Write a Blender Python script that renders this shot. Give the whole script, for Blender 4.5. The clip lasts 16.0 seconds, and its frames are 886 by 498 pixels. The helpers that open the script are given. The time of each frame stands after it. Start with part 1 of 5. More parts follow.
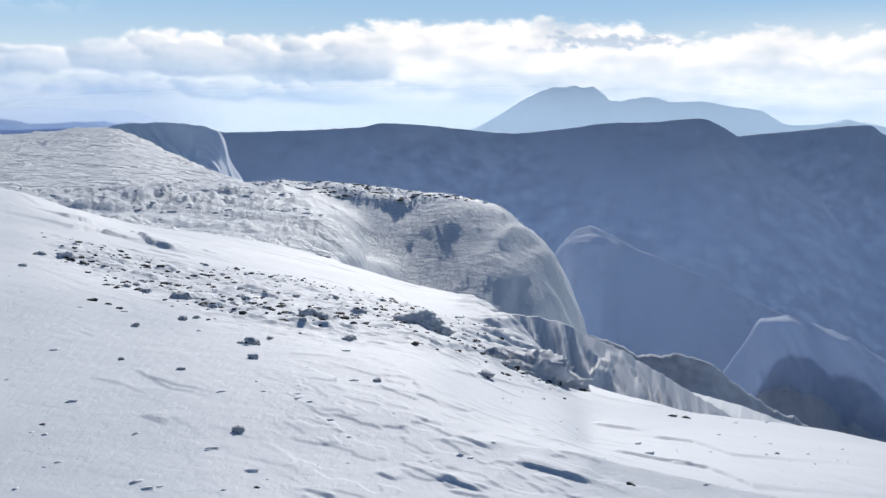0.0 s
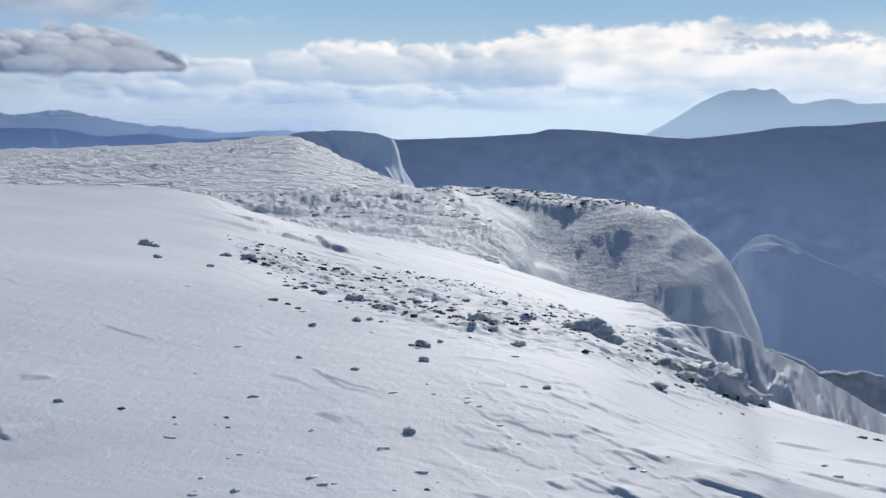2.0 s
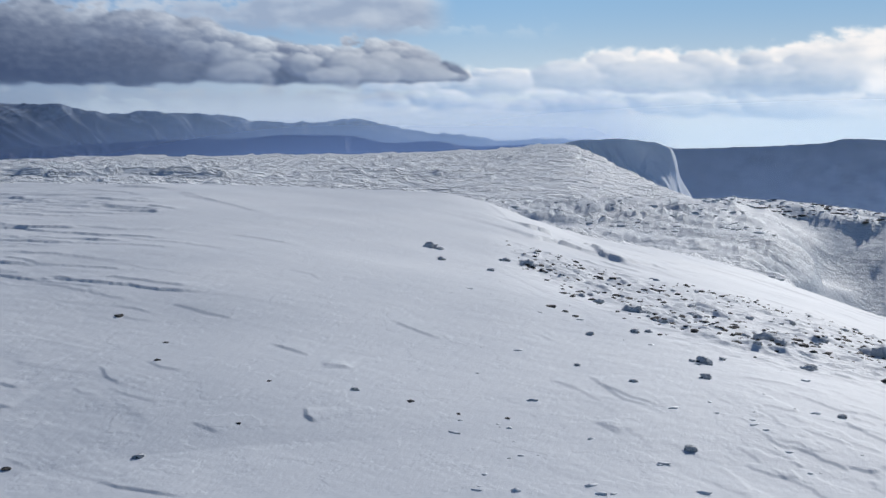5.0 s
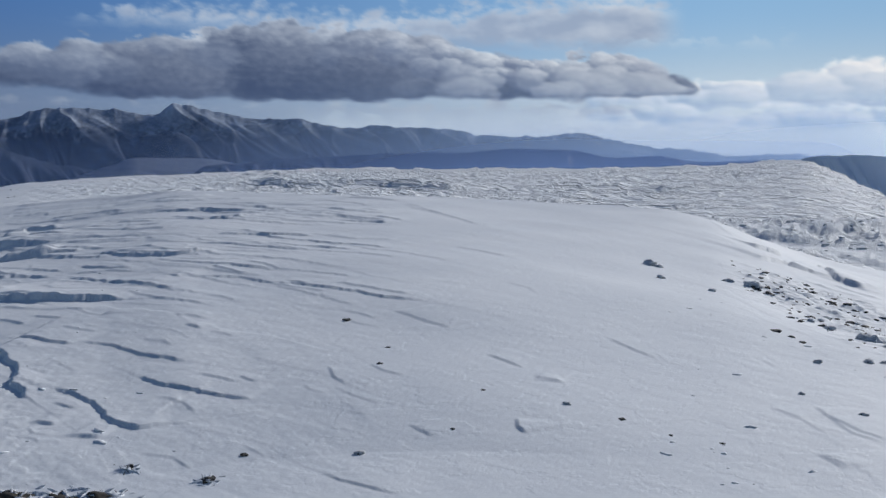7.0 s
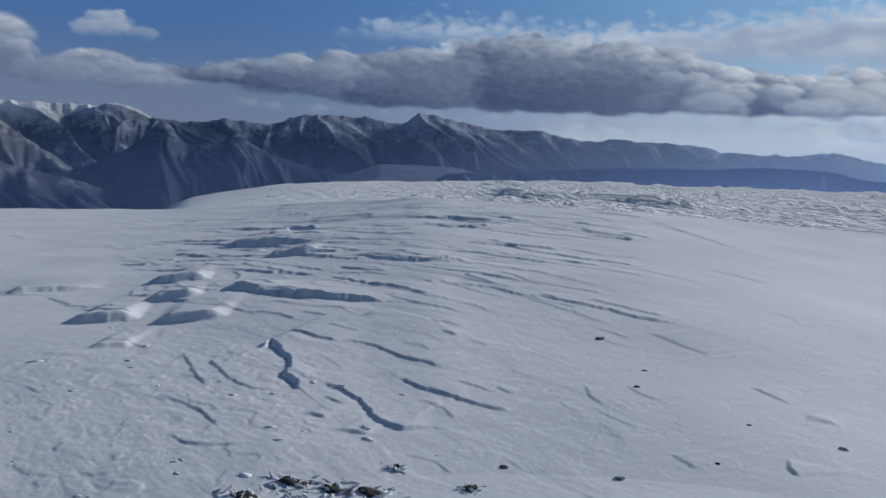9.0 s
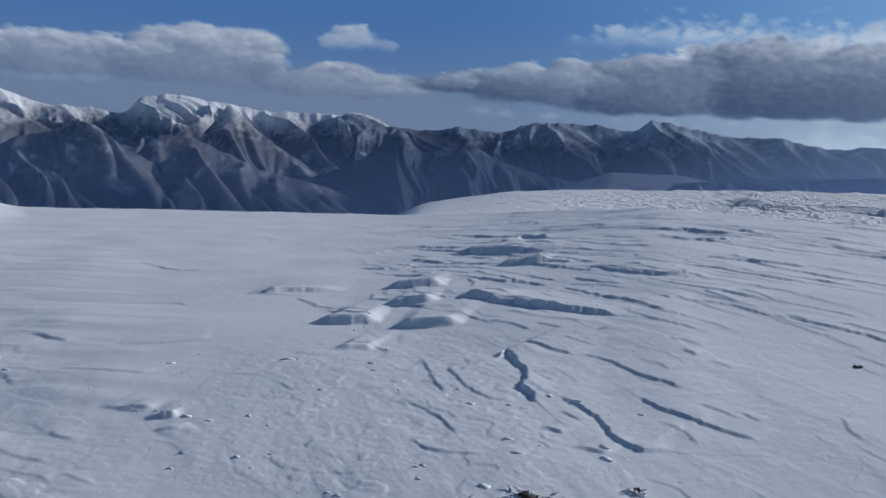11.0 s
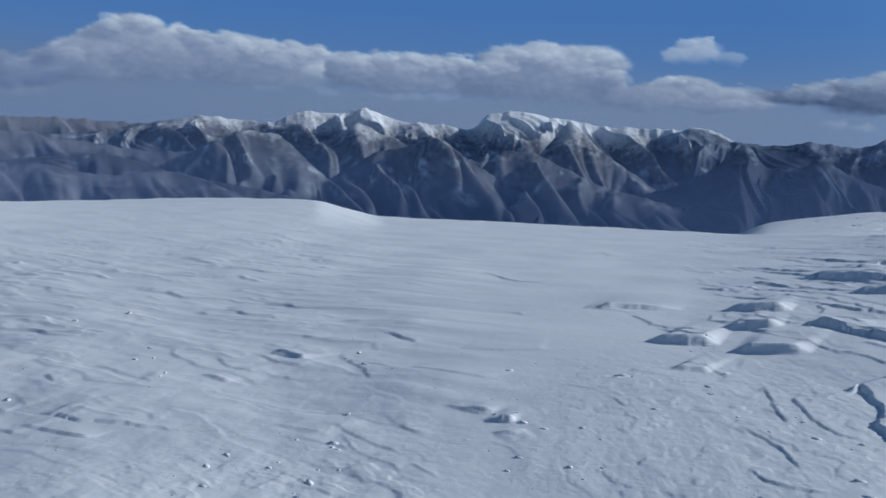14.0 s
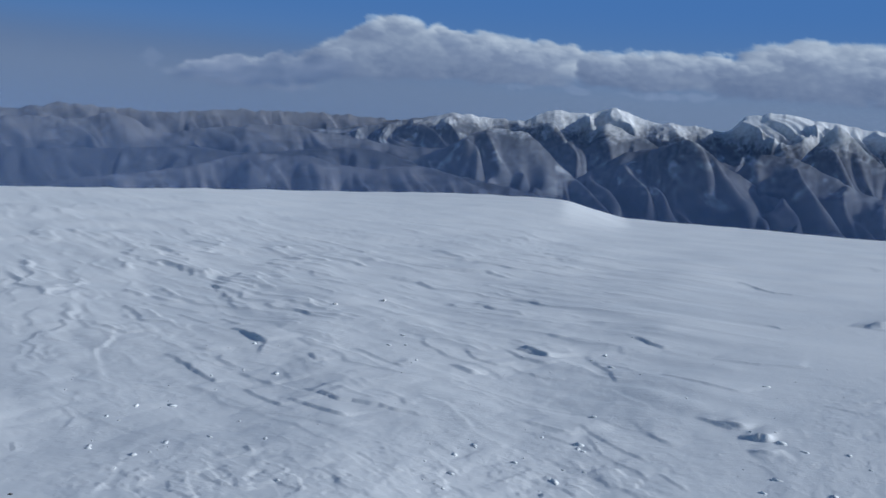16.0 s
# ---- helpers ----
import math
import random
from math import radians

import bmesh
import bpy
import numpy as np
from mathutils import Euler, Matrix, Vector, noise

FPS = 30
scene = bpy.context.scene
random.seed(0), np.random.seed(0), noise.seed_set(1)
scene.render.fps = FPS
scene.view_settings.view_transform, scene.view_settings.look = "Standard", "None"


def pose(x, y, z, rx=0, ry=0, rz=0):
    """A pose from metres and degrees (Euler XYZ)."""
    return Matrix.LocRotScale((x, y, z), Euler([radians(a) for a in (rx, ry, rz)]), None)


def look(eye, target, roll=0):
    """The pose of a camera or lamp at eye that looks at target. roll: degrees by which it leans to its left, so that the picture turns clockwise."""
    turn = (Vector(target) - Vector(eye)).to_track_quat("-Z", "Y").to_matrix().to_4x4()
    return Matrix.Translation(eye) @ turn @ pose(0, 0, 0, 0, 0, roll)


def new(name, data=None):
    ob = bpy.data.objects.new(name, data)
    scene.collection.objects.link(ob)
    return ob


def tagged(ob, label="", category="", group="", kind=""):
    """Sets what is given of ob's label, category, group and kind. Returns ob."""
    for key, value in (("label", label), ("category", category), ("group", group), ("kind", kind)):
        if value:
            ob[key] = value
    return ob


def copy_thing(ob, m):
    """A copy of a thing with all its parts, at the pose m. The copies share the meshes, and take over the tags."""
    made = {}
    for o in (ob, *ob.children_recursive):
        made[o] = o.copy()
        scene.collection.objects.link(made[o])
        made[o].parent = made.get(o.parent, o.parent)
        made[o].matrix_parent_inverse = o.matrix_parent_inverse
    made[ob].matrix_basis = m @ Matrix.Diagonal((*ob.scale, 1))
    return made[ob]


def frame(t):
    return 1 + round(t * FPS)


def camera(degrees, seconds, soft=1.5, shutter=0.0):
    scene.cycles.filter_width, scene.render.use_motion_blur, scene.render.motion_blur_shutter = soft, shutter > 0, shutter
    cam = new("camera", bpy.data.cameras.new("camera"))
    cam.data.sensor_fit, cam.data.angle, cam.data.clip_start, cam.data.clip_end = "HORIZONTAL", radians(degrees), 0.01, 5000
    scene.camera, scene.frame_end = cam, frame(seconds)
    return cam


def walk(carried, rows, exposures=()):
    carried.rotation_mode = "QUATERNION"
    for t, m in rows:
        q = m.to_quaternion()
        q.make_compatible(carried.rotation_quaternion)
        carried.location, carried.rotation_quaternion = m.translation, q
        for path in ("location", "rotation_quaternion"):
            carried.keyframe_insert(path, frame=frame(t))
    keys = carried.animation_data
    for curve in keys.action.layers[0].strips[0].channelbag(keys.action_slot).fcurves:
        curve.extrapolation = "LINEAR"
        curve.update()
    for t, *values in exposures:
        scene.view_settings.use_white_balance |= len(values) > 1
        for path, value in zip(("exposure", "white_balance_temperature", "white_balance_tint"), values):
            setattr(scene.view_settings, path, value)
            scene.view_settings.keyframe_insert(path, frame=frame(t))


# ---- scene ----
cam = camera(50.09, 16.0)
EYE = 1.70
PATH = [
    (0.0, pose(-0.057, -0.046, EYE + 0.003, 82.110, -0.802, 2.390)),
    (0.5, pose(-0.063, -0.028, EYE + 0.002, 82.206, -0.640, 5.011)),
    (1.0, pose(-0.061, -0.014, EYE + 0.000, 82.293, -0.425, 7.638)),
    (1.5, pose(-0.068, -0.007, EYE + -0.003, 82.336, -0.273, 10.122)),
    (2.0, pose(-0.086, -0.000, EYE + -0.009, 82.389, -0.198, 12.528)),
    (2.5, pose(-0.105, 0.008, EYE + -0.016, 82.482, -0.197, 15.266)),
    (3.0, pose(-0.114, 0.014, EYE + -0.015, 82.535, -0.233, 18.068)),
    (5.5, pose(-0.150, -0.089, EYE + 0.002, 82.943, -0.389, 31.985)),
    (6.0, pose(-0.129, -0.106, EYE + 0.005, 83.129, -0.439, 35.223)),
    (6.5, pose(-0.106, -0.121, EYE + 0.008, 83.348, -0.538, 38.636)),
    (7.0, pose(-0.080, -0.126, EYE + 0.014, 83.550, -0.561, 42.295)),
    (7.5, pose(-0.081, -0.144, EYE + 0.017, 83.722, -0.757, 46.037)),
    (8.0, pose(-0.134, -0.185, EYE + 0.024, 83.853, -1.251, 49.640)),
    (8.5, pose(-0.195, -0.225, EYE + 0.027, 83.943, -1.898, 53.114)),
    (9.0, pose(-0.245, -0.263, EYE + 0.034, 83.936, -2.370, 56.572)),
    (11.5, pose(-0.337, -0.329, EYE + 0.067, 83.916, -2.378, 73.718)),
    (12.0, pose(-0.334, -0.330, EYE + 0.070, 84.043, -2.350, 77.113)),
    (12.5, pose(-0.313, -0.334, EYE + 0.074, 84.117, -2.327, 80.482)),
    (13.0, pose(-0.289, -0.341, EYE + 0.075, 84.090, -2.282, 83.794)),
    (13.5, pose(-0.276, -0.352, EYE + 0.075, 83.985, -2.382, 87.085)),
    (14.0, pose(-0.279, -0.377, EYE + 0.073, 83.865, -2.595, 90.470)),
    (14.5, pose(-0.292, -0.398, EYE + 0.068, 83.716, -3.026, 94.180)),
    (15.0, pose(-0.309, -0.422, EYE + 0.064, 83.518, -3.459, 97.875)),
    (15.5, pose(-0.312, -0.448, EYE + 0.059, 83.250, -3.727, 101.581)),
    (16.0, pose(-0.302, -0.467, EYE + 0.062, 82.999, -3.838, 105.340)),
]
walk(cam, PATH, exposures=[(0.0, 0.16, 6330, 10), (1.5, 0.03, 6310, 10), (3.0, -0.05, 6280, 10), (6.0, -0.08, 6250, 10), (9.0, -0.27, 6200, 10), (12.5, -0.1, 5850, 7), (16.0, -0.05, 5800, 6)])

# ---- sky, sun ----
SUN_BEARING, SUN_HEIGHT = -2.0, 26.0      # degrees; bearings count from +y towards -x
world = bpy.data.worlds.new("winter_sky")
scene.world = world
world.use_nodes = True
wn = world.node_tree.nodes
sky = wn.new("ShaderNodeTexSky")
sky.sky_type, sky.sun_disc = "NISHITA", False
sky.sun_elevation, sky.sun_rotation = radians(SUN_HEIGHT), radians(-SUN_BEARING)
sky.altitude, sky.air_density, sky.dust_density, sky.ozone_density = 2000, 1.1, 0.3, 3.5
wn["Background"].inputs["Strength"].default_value = 0.062
world.node_tree.links.new(sky.outputs[0], wn["Background"].inputs["Color"])

sun_data = bpy.data.lights.new("sun", "SUN")
sun_data.energy, sun_data.angle, sun_data.color = 3.35, radians(0.6), (1.0, 0.955, 0.89)
sun = new("sun", sun_data)
sb, sh = radians(SUN_BEARING), radians(SUN_HEIGHT)
TO_SUN = Vector((-math.sin(sb) * math.cos(sh), math.cos(sb) * math.cos(sh), math.sin(sh)))
sun.matrix_world = look(TO_SUN * 50, (0, 0, 0))


# ---- noise and curves ----
def hashed(ix, iy, seed):
    h = (ix.astype(np.int64) * 374761393 + iy.astype(np.int64) * 668265263 + seed * 974634777) & 0xFFFFFFFF
    h = ((h ^ (h >> 13)) * 1274126177) & 0xFFFFFFFF
    h = ((h ^ (h >> 16)) * 2246822519) & 0xFFFFFFFF
    return ((h ^ (h >> 15)) & 0xFFFFFF) / 0xFFFFFF


def grain(x, y, seed=0):
    """Gradient noise, about -1 to 1."""
    x, y = np.broadcast_arrays(np.asarray(x, float), np.asarray(y, float))
    ix, iy = np.floor(x), np.floor(y)
    fx, fy = x - ix, y - iy
    sx, sy = fx * fx * fx * (fx * (fx * 6 - 15) + 10), fy * fy * fy * (fy * (fy * 6 - 15) + 10)
    total = 0
    for dx in (0, 1):
        for dy in (0, 1):
            a = hashed(ix + dx, iy + dy, seed) * 2 * np.pi
            g = np.cos(a) * (fx - dx) + np.sin(a) * (fy - dy)
            total = total + g * (sx if dx else 1 - sx) * (sy if dy else 1 - sy)
    return total * 1.5


def fractal(x, y, octaves=4, seed=0, gain=0.5):
    total, amp, s = 0, 1.0, 1.0
    for i in range(octaves):
        total = total + amp * grain(x * s, y * s, seed + i * 17)
        amp, s = amp * gain, s * 2.03
    return total


def ridged(x, y, octaves=4, seed=0, gain=0.5):
    """0 to about 1, with sharp crests."""
    total, amp, s, norm = 0, 1.0, 1.0, 0
    for i in range(octaves):
        total = total + amp * (1 - np.abs(grain(x * s, y * s, seed + i * 31)))
        norm += amp
        amp, s = amp * gain, s * 2.07
    return total / norm


def smooth(a, b, x):
    t = np.clip((np.asarray(x, float) - a) / (b - a), 0, 1)
    return t * t * (3 - 2 * t)


def curve(pairs):
    """A smooth function of the bearing through (bearing, value) pairs."""
    xs, ys = np.array(pairs[0::2], float), np.array(pairs[1::2], float)
    d = np.diff(ys) / np.diff(xs)
    m = np.concatenate([[d[0]], np.where(d[1:] * d[:-1] > 0, 2 * d[1:] * d[:-1] / (d[1:] + d[:-1] + 1e-12), 0), [d[-1]]])

    def value(x):
        x = np.clip(x, xs[0], xs[-1])
        i = np.clip(np.searchsorted(xs, x) - 1, 0, len(xs) - 2)
        h = xs[i + 1] - xs[i]
        t = (x - xs[i]) / h
        return ((2 * t**3 - 3 * t**2 + 1) * ys[i] + (t**3 - 2 * t**2 + t) * h * m[i]
                + (3 * t**2 - 2 * t**3) * ys[i + 1] + (t**3 - t**2) * h * m[i + 1])
    return value


def tan(deg):
    return np.tan(np.radians(deg))


def smax(a, b, k):
    h = np.clip(0.5 + 0.5 * (a - b) / k, 0, 1)
    return b + (a - b) * h + k * h * (1 - h)


# ---- the lie of the land: bearings in degrees, heights below the eye ----
near_5m = curve([-70, -2.4, -24, -1.98, -13, -1.9, -3, -1.8, 8, -1.76, 20, -1.7, 45, -1.68, 64, -1.72, 76, -1.80, 84, -1.90, 92, -1.97, 100, -1.98, 115, -1.9, 150, -1.85])
near_mid = curve([-70, -3.2, -24, -2.3, -13, -2.35, -3, -2.5, 8, -2.25, 20, -1.95, 27, -1.72, 45, -1.42, 58, -1.5, 64, -1.74, 70, -2.07, 77, -2.38, 84, -2.58, 92, -2.76, 98, -2.88, 110, -3.0, 120, -2.95, 150, -2.7])
brow_far = curve([-70, 7, -24, 9, -13, 9.5, -7, 11, -4.5, 13.5, -2, 16, 0, 18.5, 5, 24, 14, 27, 27, 24, 45, 24, 52, 27, 58, 32, 63, 40, 70, 55, 82, 70, 95, 80, 104, 80, 112, 75, 120, 60, 130, 50, 150, 45])
brow_el = curve([-70, -19, -24, -17.2, -20, -16.9, -13, -17.0, -10, -16.5, -7, -15.9, -5, -15.0, -3.5, -13.8, -2, -12.3, -0.5, -11.4, 1, -10.75, 5, -9.85, 8.6, -8.75, 14, -7.4, 20, -6.5, 24, -5.3, 27, -4.3, 30, -3.8, 38, -3.5,
                 46, -3.28, 52, -3.1, 57.5, -3.02, 63, -3.4, 70, -3.9, 76, -4.2, 94, -4.27, 96.5, -3.8, 98.5, -3.4, 104, -3.5, 112, -3.85, 120, -4.1, 130, -4.4, 150, -4.6])
brow_fall = curve([-70, 1.1, -6, 1.1, -3, 0.9, 9, 0.7, 12, 0.05, 24, 0.03, 30, 0.35, 60, 0.3, 70, 0.4, 150, 0.45])
hill_el = curve([-12, -30, -8, -20, -6.3, -12.2, -5.6, -10.4, -4.8, -8.7, -3.8, -7.4, -2.4, -6.35, -1, -5.35, 1.8, -4.7, 3.8, -4.55, 6.6, -4.15, 10.6, -3.95, 14.6, -4.05, 21.5, -4.3, 27, -4.5, 34, -5.5, 45, -7])
hill_face = curve([-12, 1.0, -6, 0.5, -3, 0.47, 0, 0.44, 5, 0.43, 8, 0.40, 10.5, 0.22, 12.5, 0.06, 16, 0.02, 45, 0.02])
plateau_far = curve([8, 78, 11, 85, 14, 110, 16, 150, 18, 215, 20, 300, 22.5, 380, 40, 400, 75, 380, 95, 200])
plateau_el = curve([8, -9, 11, -5.4, 14, -3.98, 16, -3.25, 18, -2.35, 20, -1.4, 21.8, -0.85, 25, -1.1, 30, -1.4, 38, -1.55, 48, -1.65, 55, -1.9, 63, -2.25, 66, -2.5, 68, -2.8, 70, -3.15, 71.5, -3.5, 73, -4.3, 76, -6.5, 95, -12])


brow_soft = curve([-70, -19, -24, -17.2, -13, -17.0, -8, -15.9, -4, -13.9, 0, -11.2, 5, -9.85, 8.6, -8.75, 14, -7.4, 20, -6.2, 27, -4.5, 33, -3.8, 46, -3.28, 57.5, -3.1, 63, -3.4, 70, -3.9, 80, -4.15, 94, -4.1, 104, -3.75, 120, -4.1, 130, -4.4, 150, -4.6])


def land(b, r):
    """Height of the ground above the world's zero at bearing b and distance r."""
    z5, zm, rb, eb = near_5m(b), near_mid(b), brow_far(b), brow_el(b)
    zb = rb * tan(eb)
    u = np.clip(np.log(np.maximum(r, 0.3) / 5) / np.log(rb / 5), -1.2, 1)
    zs = rb * tan(brow_soft(b))
    quad = z5 * (1 - u) * (1 - 2 * u) + 4 * zm * u * (1 - u) + zs * u * (2 * u - 1) + (zb - zs) * smooth(0.8, 1, u)
    inner = z5 + (-1.68 - z5) * smooth(5, 0.6, r)
    near = np.where(r < 5, inner, quad)
    over = np.maximum(r - rb, 0)
    near = np.where(r > rb, zb * (1 + over / rb) - brow_fall(b + 3.0 * smooth(75, 25, r)) * (np.sqrt(over**2 + 9.0) - 3.0), near)
    # the next hill along the rim, with its hollow face
    rc = 70.0 + 4 * np.sin(np.radians(b) * 9)
    zc = rc * tan(hill_el(b))
    d = r - rc
    hill = zc - np.where(d < 0, hill_face(b + 0.22 * np.clip(-d, 0, 20) + 1.8 * grain(r * 0.13 + b * 0.1, b * 0.22, 301)), 0.3) * (np.sqrt(d**2 + 6.0) - 2.45)
    # the plateau behind
    rp = plateau_far(b)
    zp = rp * tan(plateau_el(b))
    t = (r - 80) / np.maximum(rp - 80, 6)
    plate = -6.6 + (zp + 6.6) * np.clip(t, 0, 1)
    over = np.maximum(r - rp, 0)
    plate = plate - 6 * smooth(75, 100, b) + np.where(over > 0, zp / rp * over, 0) - 0.6 * (np.sqrt(over**2 + 64) - 8) - np.maximum(60 - r, 0) * 0.6
    plate = plate - 40 * smooth(14.5, 8, b)
    valley = np.maximum(-14 - 0.42 * np.maximum(r - 40, 0), -420.0)
    valley = np.where(r < 40, -14 - (40 - r) * 0.3, valley)
    z = smax(near, np.maximum(hill, -400), 0.6)
    z = smax(z, np.maximum(plate, -400), 0.8)
    z = smax(z, valley, 3.0)
    return z + EYE


# ---- building helpers ----
def mesh_grid(name, X, Y, Z, material, attributes=()):
    """A sheet through rows and columns of points."""
    n, m = X.shape
    me = bpy.data.meshes.new(name)
    me.vertices.add(n * m)
    me.vertices.foreach_set("co", np.stack([X, Y, Z], -1).astype(np.float32).ravel())
    k = np.arange((n - 1) * (m - 1))
    i, j = k // (m - 1), k % (m - 1)
    a = i * m + j
    quads = np.stack([a, a + 1, a + m + 1, a + m], -1).astype(np.int32)
    me.loops.add(quads.size)
    me.loops.foreach_set("vertex_index", quads.ravel())
    me.polygons.add(len(quads))
    me.polygons.foreach_set("loop_start", np.arange(0, quads.size, 4, dtype=np.int32))
    me.polygons.foreach_set("use_smooth", np.ones(len(quads), bool))
    for key, values in attributes:
        at = me.attributes.new(key, "FLOAT", "POINT")
        at.data.foreach_set("value", np.asarray(values, np.float32).ravel())
    me.update(calc_edges=True)
    me.materials.append(material)
    return me


def part(name, bm, material, parent, label=""):
    me = bpy.data.meshes.new(name)
    bm.to_mesh(me)
    bm.free()
    me.materials.append(material)
    ob = new(name, me)
    ob.parent = parent
    return tagged(ob, label)


# ---- materials ----
def node_material(name):
    mat = bpy.data.materials.new(name)
    mat.use_nodes = True
    nt = mat.node_tree
    return mat, nt, nt.nodes["Principled BSDF"]


def noise_node(nt, scale, detail=4.0, rough=0.55, stretch=None):
    n = nt.nodes.new("ShaderNodeTexNoise")
    n.inputs["Scale"].default_value, n.inputs["Detail"].default_value, n.inputs["Roughness"].default_value = scale, detail, rough
    tc = nt.nodes.new("ShaderNodeTexCoord")
    if stretch:
        mp = nt.nodes.new("ShaderNodeMapping")
        mp.inputs["Rotation"].default_value = (0, 0, radians(stretch[1]))
        mp.inputs["Scale"].default_value = stretch[0]
        nt.links.new(tc.outputs["Object"], mp.inputs["Vector"])
        nt.links.new(mp.outputs[0], n.inputs["Vector"])
    else:
        nt.links.new(tc.outputs["Object"], n.inputs["Vector"])
    return n


def ramp_node(nt, source, stops):
    r = nt.nodes.new("ShaderNodeValToRGB")
    while len(r.color_ramp.elements) < len(stops):
        r.color_ramp.elements.new(0.5)
    for e, (at, c) in zip(r.color_ramp.elements, stops):
        e.position, e.color = at, (*c, 1)
    nt.links.new(source, r.inputs[0])
    return r


def mix_node(nt, factor, a, b):
    m = nt.nodes.new("ShaderNodeMix")
    m.data_type = "RGBA"
    for sock, v in ((m.inputs[0], factor), (m.inputs[6], a), (m.inputs[7], b)):
        if isinstance(v, (float, int)):
            sock.default_value = v
        elif isinstance(v, tuple):
            sock.default_value = (*v, 1)
        else:
            nt.links.new(v, sock)
    return m.outputs[2]


def math_node(nt, op, a, b=0.0, clamp=False):
    m = nt.nodes.new("ShaderNodeMath")
    m.operation, m.use_clamp = op, clamp
    for sock, v in zip(m.inputs, (a, b)):
        if isinstance(v, (float, int)):
            sock.default_value = v
        else:
            nt.links.new(v, sock)
    return m.outputs[0]


def bump_chain(nt, bsdf, heights):
    last = None
    for source, strength, distance in heights:
        b = nt.nodes.new("ShaderNodeBump")
        b.inputs["Strength"].default_value, b.inputs["Distance"].default_value = strength, distance
        nt.links.new(source, b.inputs["Height"])
        if last:
            nt.links.new(last, b.inputs["Normal"])
        last = b.outputs[0]
    nt.links.new(last, bsdf.inputs["Normal"])


def snow_material():
    mat, nt, bsdf = node_material("wind_packed_snow")
    big = noise_node(nt, 0.35, 5, stretch=((1, 0.35, 1), 30))
    fine = noise_node(nt, 9.0, 6, 0.65, stretch=((1, 0.4, 1), 30))
    tiny = noise_node(nt, 60.0, 3, 0.7)
    base = ramp_node(nt, big.outputs[0], [(0.3, (0.75, 0.78, 0.82)), (0.7, (0.83, 0.85, 0.875))])
    nt.links.new(base.outputs[0], bsdf.inputs["Base Color"])
    bsdf.inputs["Roughness"].default_value = 0.68
    bsdf.inputs["Specular IOR Level"].default_value = 0.14
    cover = nt.nodes.new("ShaderNodeAttribute")
    cover.attribute_name = "rime"
    lumps = noise_node(nt, 0.9, 7, 0.68, stretch=((1, 1.6, 1), 0))
    crust = math_node(nt, "MULTIPLY", lumps.outputs[0], cover.outputs["Fac"])
    # twigs and stones show between the rime here and there
    bare = ramp_node(nt, lumps.outputs[0], [(0.28, (1, 1, 1)), (0.36, (0, 0, 0))])
    show = math_node(nt, "MULTIPLY", math_node(nt, "MULTIPLY", bare.outputs[0], cover.outputs["Fac"]), 0.22)
    nt.links.new(mix_node(nt, show, base.outputs[0], (0.22, 0.22, 0.23)), bsdf.inputs["Base Color"])
    # thin wind-scoured scales of crust
    scales = noise_node(nt, 2.2, 5, 0.6, stretch=((1.0, 0.8, 1), 0))
    scale_edge = ramp_node(nt, scales.outputs[0], [(0.50, (0, 0, 0)), (0.535, (1, 1, 1)), (0.75, (0.35, 0.35, 0.35))])
    # the plateau's low terraces of rime and drift
    field = nt.nodes.new("ShaderNodeAttribute")
    field.attribute_name = "terrace"
    tiers = noise_node(nt, 1.0, 5, 0.6, stretch=((0.11, 0.24, 0.1), 0))
    tier_edge = ramp_node(nt, tiers.outputs[0], [(0.40, (0, 0, 0)), (0.52, (1, 1, 1)), (0.8, (0.2, 0.2, 0.2))])
    terraces = math_node(nt, "MULTIPLY", tier_edge.outputs[0], field.outputs["Fac"])
    bump_chain(nt, bsdf, [(terraces, 0.8, 1.3), (crust, 0.7, 0.5), (scale_edge.outputs[0], 0.16, 0.010), (fine.outputs[0], 0.24, 0.024), (tiny.outputs[0], 0.3, 0.005)])
    return mat


